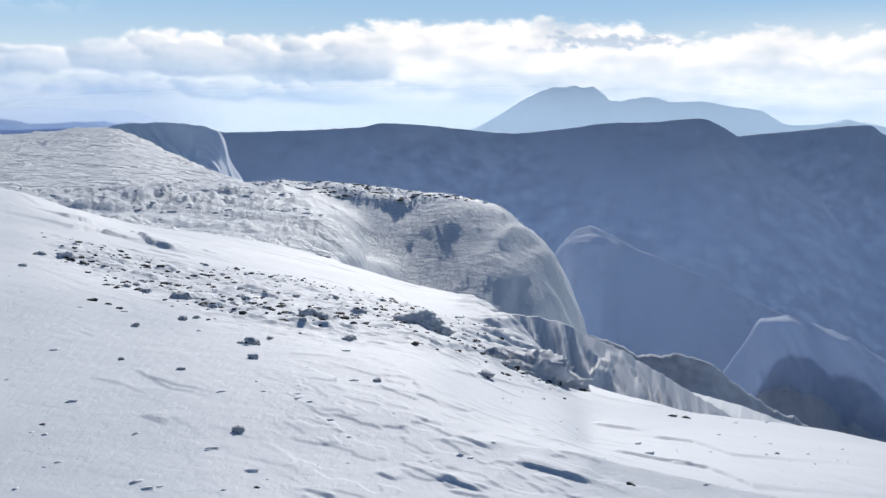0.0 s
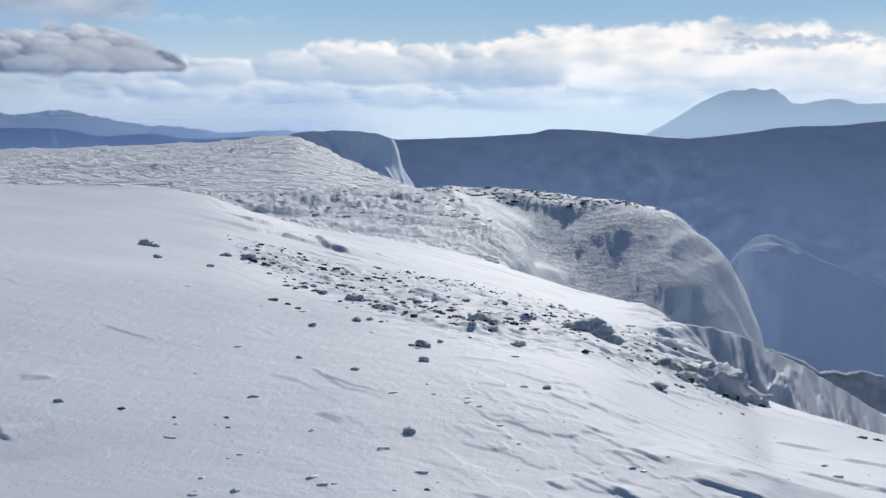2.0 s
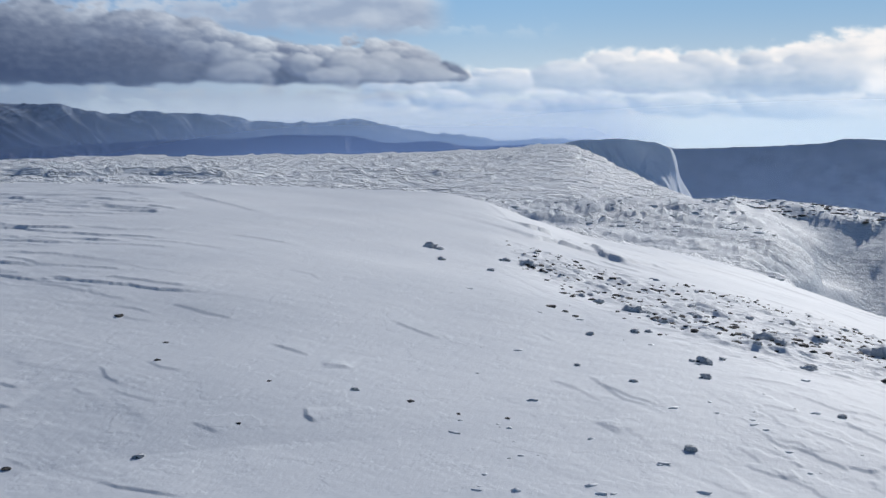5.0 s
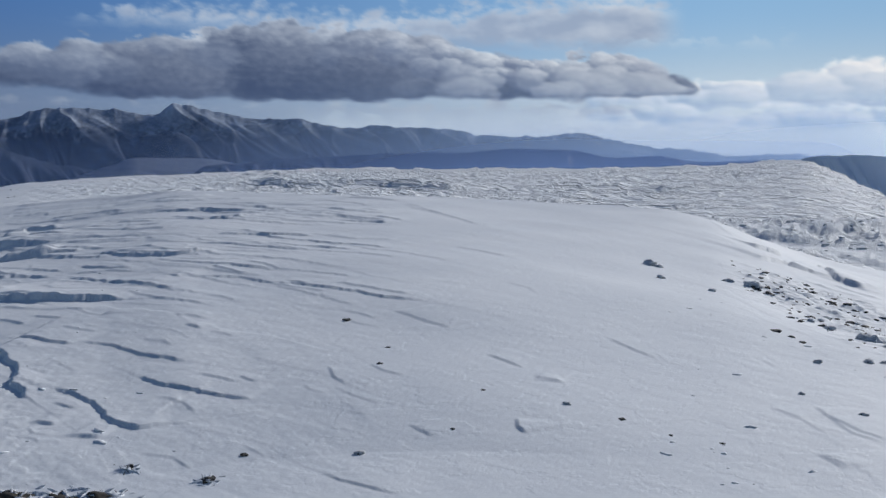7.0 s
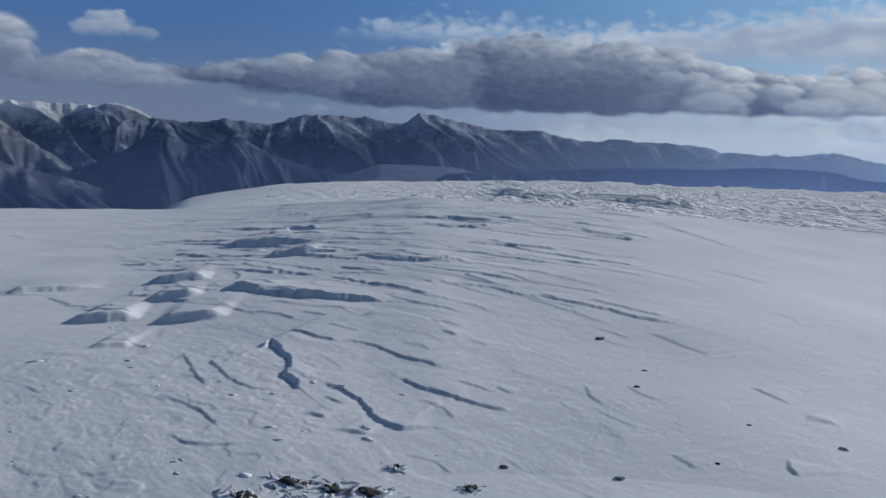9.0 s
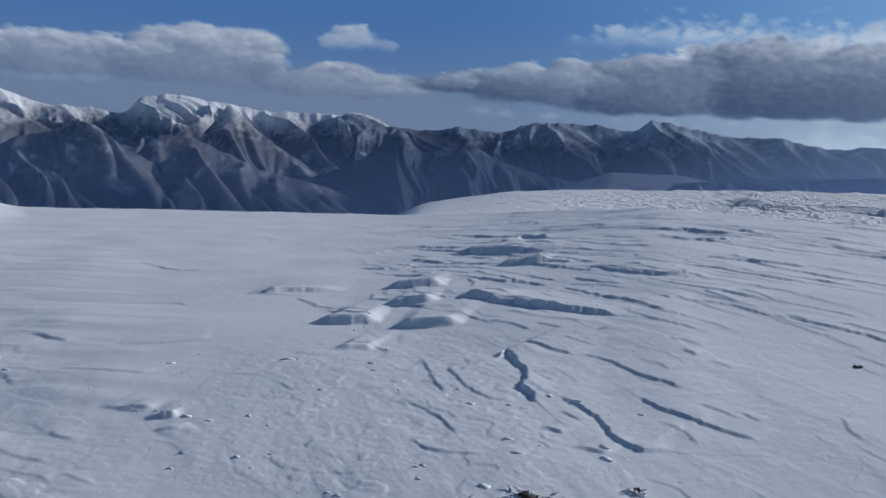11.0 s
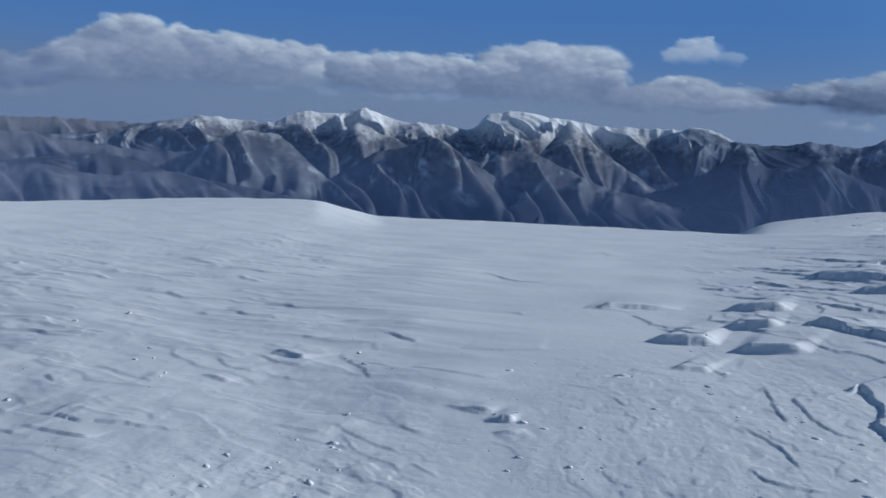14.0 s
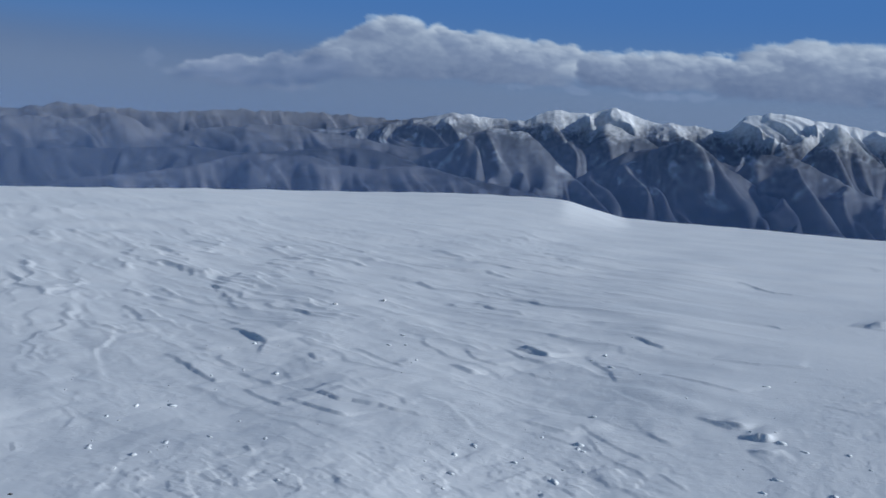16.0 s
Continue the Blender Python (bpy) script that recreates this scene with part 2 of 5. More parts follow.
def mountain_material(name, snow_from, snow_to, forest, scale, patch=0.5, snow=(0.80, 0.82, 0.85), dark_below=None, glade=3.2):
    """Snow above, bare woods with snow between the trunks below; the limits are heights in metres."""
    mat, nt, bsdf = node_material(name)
    tc = nt.nodes.new("ShaderNodeTexCoord")
    sep = nt.nodes.new("ShaderNodeSeparateXYZ")
    nt.links.new(tc.outputs["Object"], sep.inputs[0])
    mid = noise_node(nt, scale, 6, 0.6)
    fine = noise_node(nt, scale * 9, 3, 0.62)
    h = math_node(nt, "DIVIDE", math_node(nt, "SUBTRACT", sep.outputs[2], snow_from), snow_to - snow_from)
    h = math_node(nt, "ADD", h, math_node(nt, "MULTIPLY", math_node(nt, "SUBTRACT", mid.outputs[0], 0.5), 1.6))
    h = math_node(nt, "ADD", h, math_node(nt, "MULTIPLY", math_node(nt, "SUBTRACT", fine.outputs[0], 0.5), 1.1), True)
    trees = noise_node(nt, scale * 8, 4, 0.65)
    glades = noise_node(nt, scale * 2.2, 5, 0.6)
    wood = ramp_node(nt, trees.outputs[0], [(0.36, tuple(c * 0.7 for c in forest)), (0.52, tuple(c * 1.0 for c in forest)), (0.68, tuple(min(0.75, c * 1.8) for c in forest))])
    open_ground = ramp_node(nt, glades.outputs[0], [(0.55, (0, 0, 0)), (0.68, (0.55, 0.55, 0.55))])
    wood_colour = mix_node(nt, open_ground.outputs[0], wood.outputs[0], tuple(min(0.7, c * glade) for c in forest))
    # Low woods mixed towards blue-black by height: dark conifers plus painted cloud shadow.
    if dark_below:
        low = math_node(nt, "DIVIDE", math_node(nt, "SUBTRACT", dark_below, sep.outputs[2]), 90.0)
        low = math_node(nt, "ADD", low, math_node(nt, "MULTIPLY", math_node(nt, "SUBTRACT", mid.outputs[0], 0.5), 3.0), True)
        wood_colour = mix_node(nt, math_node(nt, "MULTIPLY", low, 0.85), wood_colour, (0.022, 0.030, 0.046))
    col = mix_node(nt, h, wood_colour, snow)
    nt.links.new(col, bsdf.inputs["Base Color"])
    bsdf.inputs["Roughness"].default_value = 0.8
    bsdf.inputs["Specular IOR Level"].default_value = 0.1
    broad, small = noise_node(nt, scale, 2, 0.5), noise_node(nt, scale * 5, 1, 0.5)
    bump_chain(nt, bsdf, [(broad.outputs[0], 0.6 * patch, 0.5 / scale), (small.outputs[0], 0.3 * patch, 0.06 / scale)])
    return mat


SNOW = snow_material()
# Caldera snow kept darker and bluer than lit snow, painting in its shade.
RIM = mountain_material("shade_tinted_caldera_wall", -500, 100, (0.37, 0.41, 0.48), 0.004, 0.4, snow=(0.46, 0.50, 0.58))
# Snow on both spur materials coloured darker and bluer than lit snow, as if shaded.
SPUR = mountain_material("shade_tinted_wooded_spur", -700, -120, (0.12, 0.13, 0.15), 0.03, 0.5, snow=(0.33, 0.36, 0.41))
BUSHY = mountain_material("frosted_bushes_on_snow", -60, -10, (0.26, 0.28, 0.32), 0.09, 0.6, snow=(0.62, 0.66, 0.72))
PEAK = mountain_material("volcano_snow", -160, 60, (0.30, 0.34, 0.40), 0.006, 0.6)
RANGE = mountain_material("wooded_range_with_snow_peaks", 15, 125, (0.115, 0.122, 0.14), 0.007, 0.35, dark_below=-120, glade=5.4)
# Copy of RANGE coloured darker and bluer: cloud shadow painted into woods and snow.
SHADY = mountain_material("cloud_darkened_wooded_range", 10, 190, (0.038, 0.052, 0.080), 0.007, 0.35, snow=(0.46, 0.52, 0.62), dark_below=-50)
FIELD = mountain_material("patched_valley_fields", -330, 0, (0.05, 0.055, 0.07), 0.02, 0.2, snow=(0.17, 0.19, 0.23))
WOODS = mountain_material("dark_winter_woods", 100, 900, (0.045, 0.05, 0.062), 0.008, 0.5)
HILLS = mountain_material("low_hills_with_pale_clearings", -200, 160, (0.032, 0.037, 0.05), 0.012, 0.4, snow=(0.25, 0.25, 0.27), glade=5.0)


# ---- the ground ----
LEDGES = []


def ledge(height, reach, *line):
    """A wind-cut step in the snow crust along a line of x, y; it stands high on the sunny side and fades out over reach."""
    LEDGES.append((height, reach, np.array(line, float).reshape(-1, 2), False))


def slab(height, reach, *line):
    """A thick broken plate of crust: steep on its shaded side, its top dipping gently towards the sun, rounded off at both ends."""
    LEDGES.append((height, reach, np.array(line, float).reshape(-1, 2), True))


slab(0.13, 0.9, -10.80, 1.90, -10.62, 2.25, -10.45, 2.65)
slab(0.12, 0.8, -9.92, 2.60, -9.75, 2.95, -9.55, 3.30)
slab(0.11, 0.8, -11.80, 3.05, -11.65, 3.35, -11.50, 3.70)
slab(0.13, 1.0, -13.85, 3.65, -13.60, 4.05, -13.40, 4.50)
slab(0.07, 0.9, -14.65, 1.70, -14.40, 2.40, -14.10, 3.15)
slab(0.12, 1.2, -15.25, 6.05, -14.95, 6.45, -14.70, 6.85)
slab(0.12, 1.4, -20.50, 7.25, -18.50, 7.45, -16.40, 7.80)
slab(2.4, 14, -252, 94, -238, 101, -228, 110, -224, 121)
slab(1.6, 10, -224, 76, -212, 79, -203, 83)
slab(1.0, 8, -142, 83, -132, 88, -124, 94)
slab(0.05, 0.5, -8.95, 1.75, -8.75, 2.10)
ledge(0.035, 0.12, -7.27, -0.04, -7.20, 0.08, -7.14, 0.20)
ledge(0.022, 0.10, -7.62, -0.24, -7.50, -0.10, -7.42, 0.06)
ledge(0.022, 0.08, -6.92, 0.00, -6.86, 0.10, -6.80, 0.20)

ledge(0.05, 0.56, -7.72, 2.84, -7.88, 3.04, -7.02, 2.85, -6.62, 2.63, -6.22, 2.57)
ledge(0.027, 0.72, -6.28, 2.76, -6.06, 2.79, -5.65, 2.76, -5.41, 2.69, -5.22, 2.65, -5.04, 2.70, -4.95, 2.85)
ledge(0.015, 0.4, -6.00, 2.62, -5.86, 2.63, -5.70, 2.64)
ledge(0.018, 0.48, -8.11, 3.34, -7.63, 3.39, -7.41, 3.45)
ledge(0.018, 0.56, -7.39, 3.53, -7.06, 3.61, -6.54, 3.57, -6.05, 3.66)
ledge(0.021, 0.64, -6.01, 3.25, -5.72, 3.22, -5.44, 3.28, -5.16, 3.34, -4.93, 3.42)
ledge(0.012, 0.32, -5.71, 3.51, -5.48, 3.54, -5.28, 3.57)
ledge(0.012, 0.24, -5.40, 3.65, -5.19, 3.65)
ledge(0.012, 0.24, -7.51, 4.45, -7.31, 4.52, -7.08, 4.52)
ledge(0.018, 0.24, -7.06, 4.29, -6.80, 4.29)
ledge(0.027, 0.72, -11.44, 5.47, -10.43, 5.33, -9.59, 5.24, -8.77, 5.23)
ledge(0.03, 0.8, -13.33, 6.78, -11.79, 6.62, -11.06, 6.82, -11.06, 7.29)
ledge(0.024, 0.8, -17.55, 10.64, -15.63, 10.18, -15.04, 10.55, -14.97, 11.19)
ledge(0.021, 0.8, -12.88, 8.60, -12.16, 8.80, -11.49, 9.02, -11.10, 9.03)
ledge(0.015, 0.64, -9.61, 6.30, -8.79, 6.14)
ledge(0.024, 0.8, -9.17, 5.83, -8.73, 6.04, -8.06, 6.04, -7.38, 6.11, -6.67, 6.09, -6.07, 6.17)
ledge(0.015, 0.64, -9.45, 6.71, -8.70, 6.54, -8.20, 6.68, -7.60, 6.68)
ledge(0.015, 0.48, -7.39, 6.29, -6.89, 6.29, -6.34, 6.28)
ledge(0.015, 0.56, -5.98, 5.75, -5.55, 5.68, -5.25, 5.66)
ledge(0.015, 0.64, -18.05, 14.30, -17.15, 14.59, -14.63, 13.59)
ledge(0.015, 0.64, -14.26, 11.45, -13.34, 11.61, -11.57, 11.10)
ledge(0.018, 0.64, -22.12, 11.83, -20.78, 11.83, -19.79, 12.03)
ledge(0.065, 0.8, -11.75, 4.02, -11.30, 4.22, -10.70, 4.16, -10.08, 4.28, -9.45, 4.46, -8.81, 4.70)
ledge(0.015, 0.32, -9.01, 3.83, -8.52, 3.93)
ledge(0.024, 0.24, -8.24, 4.17, -8.32, 4.38)
ledge(0.012, 0.4, -5.70, 2.36, -5.50, 2.41)
ledge(0.012, 0.4, -5.28, 2.36, -5.07, 2.49)
ledge(0.05, 0.72, -21.23, 8.67, -22.09, 9.62, -20.79, 9.71)
ledge(0.027, 0.56, -19.19, 8.33, -17.56, 8.38)
ledge(0.027, 0.56, -15.06, 6.66, -14.18, 6.93)
ledge(0.015, 0.56, -12.24, 5.99, -10.95, 5.95)
ledge(0.012, 0.8, -14.65, 14.63, -13.27, 13.84, -12.50, 13.51)
ledge(0.012, 0.4, -3.72, 2.95, -3.54, 2.94, -3.28, 2.98, -3.17, 2.99)
ledge(0.024, 0.56, -14.45, 1.91, -14.73, 2.28, -14.98, 2.70)
ledge(0.024, 0.64, -13.75, 5.18, -12.98, 5.29)
ledge(0.015, 0.48, -15.78, 5.20, -14.57, 5.33)
ledge(0.018, 0.4, -8.87, 1.35, -9.02, 1.54)
ledge(0.015, 0.32, -7.95, 1.46, -7.98, 1.71)
ledge(0.012, 0.24, -6.87, 1.11, -6.85, 1.19)
ledge(0.015, 0.4, -7.57, 2.39, -6.87, 2.27, -6.49, 2.32, -6.33, 2.41)
ledge(0.015, 0.4, -5.89, 1.50, -5.61, 1.54, -5.48, 1.64, -5.32, 1.83)
ledge(0.012, 0.32, -6.34, 1.84, -5.87, 1.81, -5.76, 1.79)
ledge(0.012, 0.32, -6.81, 1.72, -6.43, 1.81, -6.15, 1.83)
ledge(0.012, 0.24, -5.70, 2.33, -5.51, 2.43)
ledge(0.012, 0.32, -5.28, 2.34, -5.05, 2.48)
ledge(0.012, 0.32, -9.26, 1.94, -8.86, 2.11, -8.45, 2.14)
ledge(0.012, 0.32, -8.01, 2.30, -7.05, 2.11, -6.80, 2.10)
ledge(0.012, 0.4, -4.56, 5.28, -4.12, 5.20)
ledge(0.012, 0.24, -3.88, 5.02, -3.74, 5.16)
ledge(0.018, 0.16, -3.47, 4.28, -3.37, 4.16, -3.27, 4.12)
ledge(0.042, 0.48, -22.15, -14.34, -21.65, -13.53, -19.95, -11.94)
ledge(0.042, 0.48, -18.65, -11.92, -18.03, -11.00, -17.01, -9.91)
ledge(0.025, 0.32, -16.14, -9.15, -14.90, -8.21, -13.12, -7.06)
ledge(0.021, 0.32, -12.16, -6.78, -11.58, -6.18)
ledge(0.021, 0.32, -11.21, -6.11, -10.17, -5.13)
ledge(0.021, 0.32, -12.38, -7.58, -11.64, -6.69)
ledge(0.021, 0.24, -9.66, -5.79, -9.47, -5.46)
ledge(0.025, 0.4, -7.91, -4.27, -7.62, -3.94, -7.37, -3.63)
ledge(0.029, 0.56, -7.99, -3.73, -7.61, -3.23, -7.52, -2.86, -7.31, -2.41)
ledge(0.025, 0.48, -7.62, -3.71, -7.25, -3.20, -7.08, -2.96)
ledge(0.017, 0.4, -8.60, -4.67, -8.17, -4.08)
ledge(0.021, 0.4, -9.27, -5.89, -8.77, -5.31, -8.11, -4.66)
ledge(0.029, 0.64, -34.74, -15.42, -34.42, -14.11, -31.96, -11.65)
ledge(0.025, 0.48, -40.68, -14.37, -38.40, -12.23)
ledge(0.021, 0.48, -43.95, -14.62, -43.76, -13.59)
ledge(0.021, 0.4, -23.70, -11.40, -25.69, -11.52)
ledge(0.021, 0.4, -21.66, -9.98, -23.33, -10.12)
ledge(0.021, 0.48, -17.58, -7.59, -16.78, -6.40)
ledge(0.021, 0.48, -19.15, -6.60, -18.30, -5.55)
ledge(0.021, 0.4, -23.25, -9.25, -22.73, -8.47)
ledge(0.021, 0.4, -43.36, -16.61, -42.84, -15.76)
ledge(0.021, 0.24, -9.66, -4.38, -9.18, -4.08)
ledge(0.017, 0.16, -5.93, -3.25, -5.77, -3.12)
ledge(0.025, 0.06, -5.68, -4.89, -5.38, -4.63)
ledge(0.013, 0.32, -7.92, -5.31, -7.82, -4.94)
ledge(0.013, 0.24, -5.86, -2.76, -5.98, -2.75)
ledge(0.013, 0.16, -6.26, -2.60, -6.18, -2.49)
ledge(0.017, 0.16, -12.61, -5.13, -12.67, -5.41)
ledge(0.017, 0.48, -7.43, -1.66, -7.28, -1.42, -7.06, -1.18)
ledge(0.021, 0.48, -10.91, -2.29, -10.28, -1.87)
ledge(0.021, 0.48, -9.63, -2.82, -9.24, -2.41)
ledge(0.013, 0.4, -11.98, -1.08, -11.17, -0.67)
ledge(0.021, 0.48, -41.21, -7.89, -35.10, -5.30)
ledge(0.017, 0.32, -18.95, -4.56, -17.62, -3.64)
ledge(0.017, 0.24, -27.86, -4.33, -26.67, -3.97)
ledge(0.017, 0.32, -16.67, -2.22, -16.45, -1.68)
ledge(0.021, 0.24, -7.78, -0.35, -7.57, -0.14, -7.47, 0.05)
ledge(0.025, 0.16, -7.63, -0.16, -7.46, 0.05)
ledge(0.05, 0.11, -7.20, 0.05, -7.16, 0.19)
ledge(0.025, 0.16, -6.87, 0.01, -6.96, 0.26)
ledge(0.021, 0.24, -6.27, -0.99, -6.36, -0.78)
ledge(0.013, 0.24, -5.78, -1.55, -5.95, -1.43, -6.29, -1.34)
ledge(0.013, 0.16, -6.08, -1.91, -6.51, -1.73)
ledge(0.017, 0.48, -23.57, 0.62, -20.85, 1.19, -20.29, 1.79)
ledge(0.013, 0.64, -9.53, -0.70, -9.02, -0.30, -8.71, 0.06)
ledge(0.013, 0.64, -10.59, -0.21, -10.32, 0.29, -10.25, 0.74)
ledge(0.013, 0.4, -8.39, 0.64, -8.04, 0.97)
ledge(0.015, 0.4, 0.86, 7.61, 1.29, 7.38)
ledge(0.018, 0.4, 1.27, 7.02, 1.57, 6.83, 1.70, 6.11)
ledge(0.015, 0.4, 0.79, 5.79, 1.10, 5.55, 1.31, 5.42, 1.46, 4.90)
ledge(0.015, 0.4, -0.26, 4.51, -0.14, 4.38, -0.01, 4.30)
ledge(0.015, 0.4, 0.11, 4.75, 0.29, 4.67, 0.54, 4.56)
ledge(0.012, 0.32, -0.57, 4.50, -0.45, 4.40)
ledge(0.012, 0.32, -0.20, 5.11, 0.03, 4.90)
ledge(0.012, 0.32, -0.89, 4.19, -0.69, 4.11)
ledge(0.012, 0.32, 1.09, 5.48, 1.25, 5.44)
ledge(0.015, 0.48, -0.27, 7.45, 0.06, 8.06, 0.46, 8.41)
ledge(0.012, 0.4, -1.53, 6.86, -1.11, 6.93)
ledge(0.06, 1.28, -6.94, 18.57, -6.11, 16.94, -5.52, 16.56)
ledge(0.059, 1.2, -7.22, 16.03, -6.99, 16.92, -7.49, 20.13)
ledge(0.076, 0.8, -8.17, 18.16, -7.92, 18.91)
ledge(0.024, 0.8, -0.24, 10.79, 0.34, 12.27)
ledge(0.024, 0.64, -0.85, 8.72, -0.41, 8.73, 0.03, 9.97)
ledge(0.03, 0.64, 2.84, 58.01, 4.52, 59.12)
ledge(0.012, 0.32, -2.39, 6.10, -1.98, 5.63, -1.79, 5.59)
ledge(0.012, 0.32, -1.97, 5.10, -1.76, 4.97)
ledge(0.012, 0.4, -2.25, 5.93, -1.95, 5.70, -1.67, 5.61)
ledge(0.012, 0.4, -2.58, 5.84, -2.29, 5.71)
ledge(0.012, 0.4, -4.36, 6.64, -4.00, 6.50, -3.74, 6.41)
ledge(0.012, 0.4, -3.93, 5.07, -3.72, 5.15)
ledge(0.012, 0.32, -1.99, 5.09, -1.76, 4.93)
ledge(0.012, 0.32, -3.86, 3.74, -3.62, 3.71)
ledge(0.012, 0.48, -14.77, 14.86, -12.43, 13.44, -10.62, 12.36)
ledge(0.012, 0.4, -10.64, 20.99, -9.21, 19.26)
ledge(0.012, 0.4, -11.89, -1.03, -11.07, -0.67)
ledge(0.012, 0.48, -7.43, -1.66, -7.06, -1.23)
ledge(0.015, 0.48, -10.80, -2.32, -10.22, -1.85)
ledge(0.015, 0.4, -9.57, -2.80, -9.20, -2.41)
ledge(0.012, 0.48, -41.89, -8.12, -34.69, -5.16)


def wind_turn(b):
    """Direction in which the crust edges run, by bearing."""
    return np.interp(b, [0, 30, 50, 66, 84, 97, 110, 130], [-38, -28, -5, 3, 8, 40, 46, 48])


# short loose edges between the large ones
loose, crowd = random.Random(21), []
for _ in range(420):
    b, r = loose.uniform(-20, 130), math.exp(loose.uniform(math.log(5), math.log(42)))
    quiet = 76 < b < 97 and r > 9 or 24 < b < 46 or r > brow_far(b) * 0.92
    if quiet and loose.random() < 0.9 or r < 9 and loose.random() < 0.35:
        continue
    if not quiet and r > 9 and 48 < b < 84:
        crowd.append((b, r))
    x, y, a = -math.sin(radians(b)) * r, math.cos(radians(b)) * r, radians(float(wind_turn(b)) + loose.gauss(0, 9))
    n = r * loose.uniform(0.025, 0.085) * (1.9 if b > 92 else 1.2)
    bend = n * loose.uniform(-0.15, 0.15)
    dx, dy = math.cos(a) * n / 2, math.sin(a) * n / 2
    ledge(0.006 * (r / 6) ** 0.8 * loose.uniform(0.5, 1.6), n * 0.3, x - dx, y - dy, x - math.sin(a) * bend, y + math.cos(a) * bend, x + dx, y + dy)


# long thin edges that sweep round the windward shoulder
for b, r in crowd + crowd:
    b, r = b + loose.gauss(0, 2.5), r * math.exp(loose.gauss(0, 0.12))
    if b > 73 and r > 13 or b > 80:
        continue
    x, y, a = -math.sin(radians(b)) * r, math.cos(radians(b)) * r, radians(float(wind_turn(b)) + loose.gauss(0, 4))
    n = r * loose.uniform(0.08, 0.3)
    dx, dy, bend = math.cos(a) * n / 2, math.sin(a) * n / 2, n * loose.uniform(-0.07, 0.02)
    ledge(0.0065 * (r / 6) ** 0.75 * loose.uniform(0.4, 1.5), n * 0.16, x - dx, y - dy, x - math.sin(a) * bend, y + math.cos(a) * bend, x + dx, y + dy)


def add_ledges(X, Y, Z):
    far = 0.6 + np.hypot(X, Y) / 14
    rough = far * (0.025 * fractal(X * 1.6, Y * 1.6, 2, 71) + 0.02 * fractal(X * 5, Y * 5, 3, 72) + 0.018 * fractal(X * 13, Y * 13, 2, 74))
    uneven = np.clip(1.3 + 0.5 * fractal(X * 0.8, Y * 0.8, 3, 73, 0.55), 0.5, 1.9)
    for height, reach, line, thick in LEDGES:
        lo, hi = line.min(0) - 5 * reach - 0.4, line.max(0) + 5 * reach + 0.4
        sel = (X > lo[0]) & (X < hi[0]) & (Y > lo[1]) & (Y < hi[1])
        if not sel.any():
            continue
        x, y = X[sel], Y[sel]
        seg = np.diff(line, axis=0)
        length = np.hypot(seg[:, 0], seg[:, 1]) + 1e-9
        total = length.sum()
        reach = reach if thick else min(reach, 0.8 * total)
        best, side, along, start = np.full(x.shape, 1e9), np.zeros(x.shape), np.zeros(x.shape), 0.0
        for (ax, ay), (dx, dy), n in zip(line[:-1], seg, length):
            t = np.clip(((x - ax) * dx + (y - ay) * dy) / n**2, 0, 1)
            px, py = x - ax - t * dx, y - ay - t * dy
            d = np.hypot(px, py)
            cross = (dx * (y - ay) - dy * (x - ax)) / n * (1 if dx >= 0 else -1)
            near = d < best
            best, side, along = np.where(near, d, best), np.where(near, cross, side), np.where(near, start + t * n, along)
            start += n
        d = np.where(side > 0, best, -best) + rough[sel] * min(1.0, total * 0.4)
        soft = 0.3 if thick else 0.12 if total > 0.7 else 0.3
        taper = smooth(0, soft, along / total + 0.03) * smooth(1.0, 1 - soft, along / total - 0.03)
        scale = 1 + np.hypot(x, y).mean() * 0.045
        cell = 0.0012 * np.hypot(x, y) * (np.hypot(x, y) / 4) ** 0.3
        up = smooth(-0.10 if thick else -np.maximum(0.005 * scale, cell), np.maximum(0.008 * scale, cell), d)
        far_b, far_r = np.degrees(np.arctan2(-x.mean(), y.mean())), np.hypot(x, y).mean()
        low = 0.5 + 0.46 * smooth(6, 15, far_r) + 0.1 * smooth(88, 96, far_b) - 0.35 * smooth(90, 98, far_b) * smooth(9, 15, far_r)
        low = low * (1 - 0.3 * smooth(94, 98, far_b) * smooth(10, 8, far_r))
        low = 0.8 if thick else low * (1 + 0.9 * smooth(12, 4, far_b) * smooth(11, 8, far_r))
        h = height * low * taper * (0.6 + 0.4 * uneven[sel] if thick else uneven[sel]) * (up * np.exp(-np.maximum(d, 0) / reach) - 0.08 * (1 - up) * np.exp(np.minimum(d, 0) / (0.35 * reach)))
        Z[sel] += h
    return Z


def in_band(x, y):
    """1 inside the strip of rubble that runs along the slope, 0 outside."""
    b, r = np.degrees(np.arctan2(-x, y)), np.hypot(x, y)
    low = curve([-8, 9.0, -2, 8.6, 6, 7.8, 14, 8.2, 20, 10.0, 25, 12.5])(b)
    high = curve([-8, 12.5, -2, 14.5, 6, 14.5, 14, 14.5, 20, 15.0, 25, 16.5])(b)
    return smooth(-7, -4, b) * smooth(27, 23, b) * smooth(low - 0.8, low + 0.8, r) * smooth(high + 1, high - 1, r)


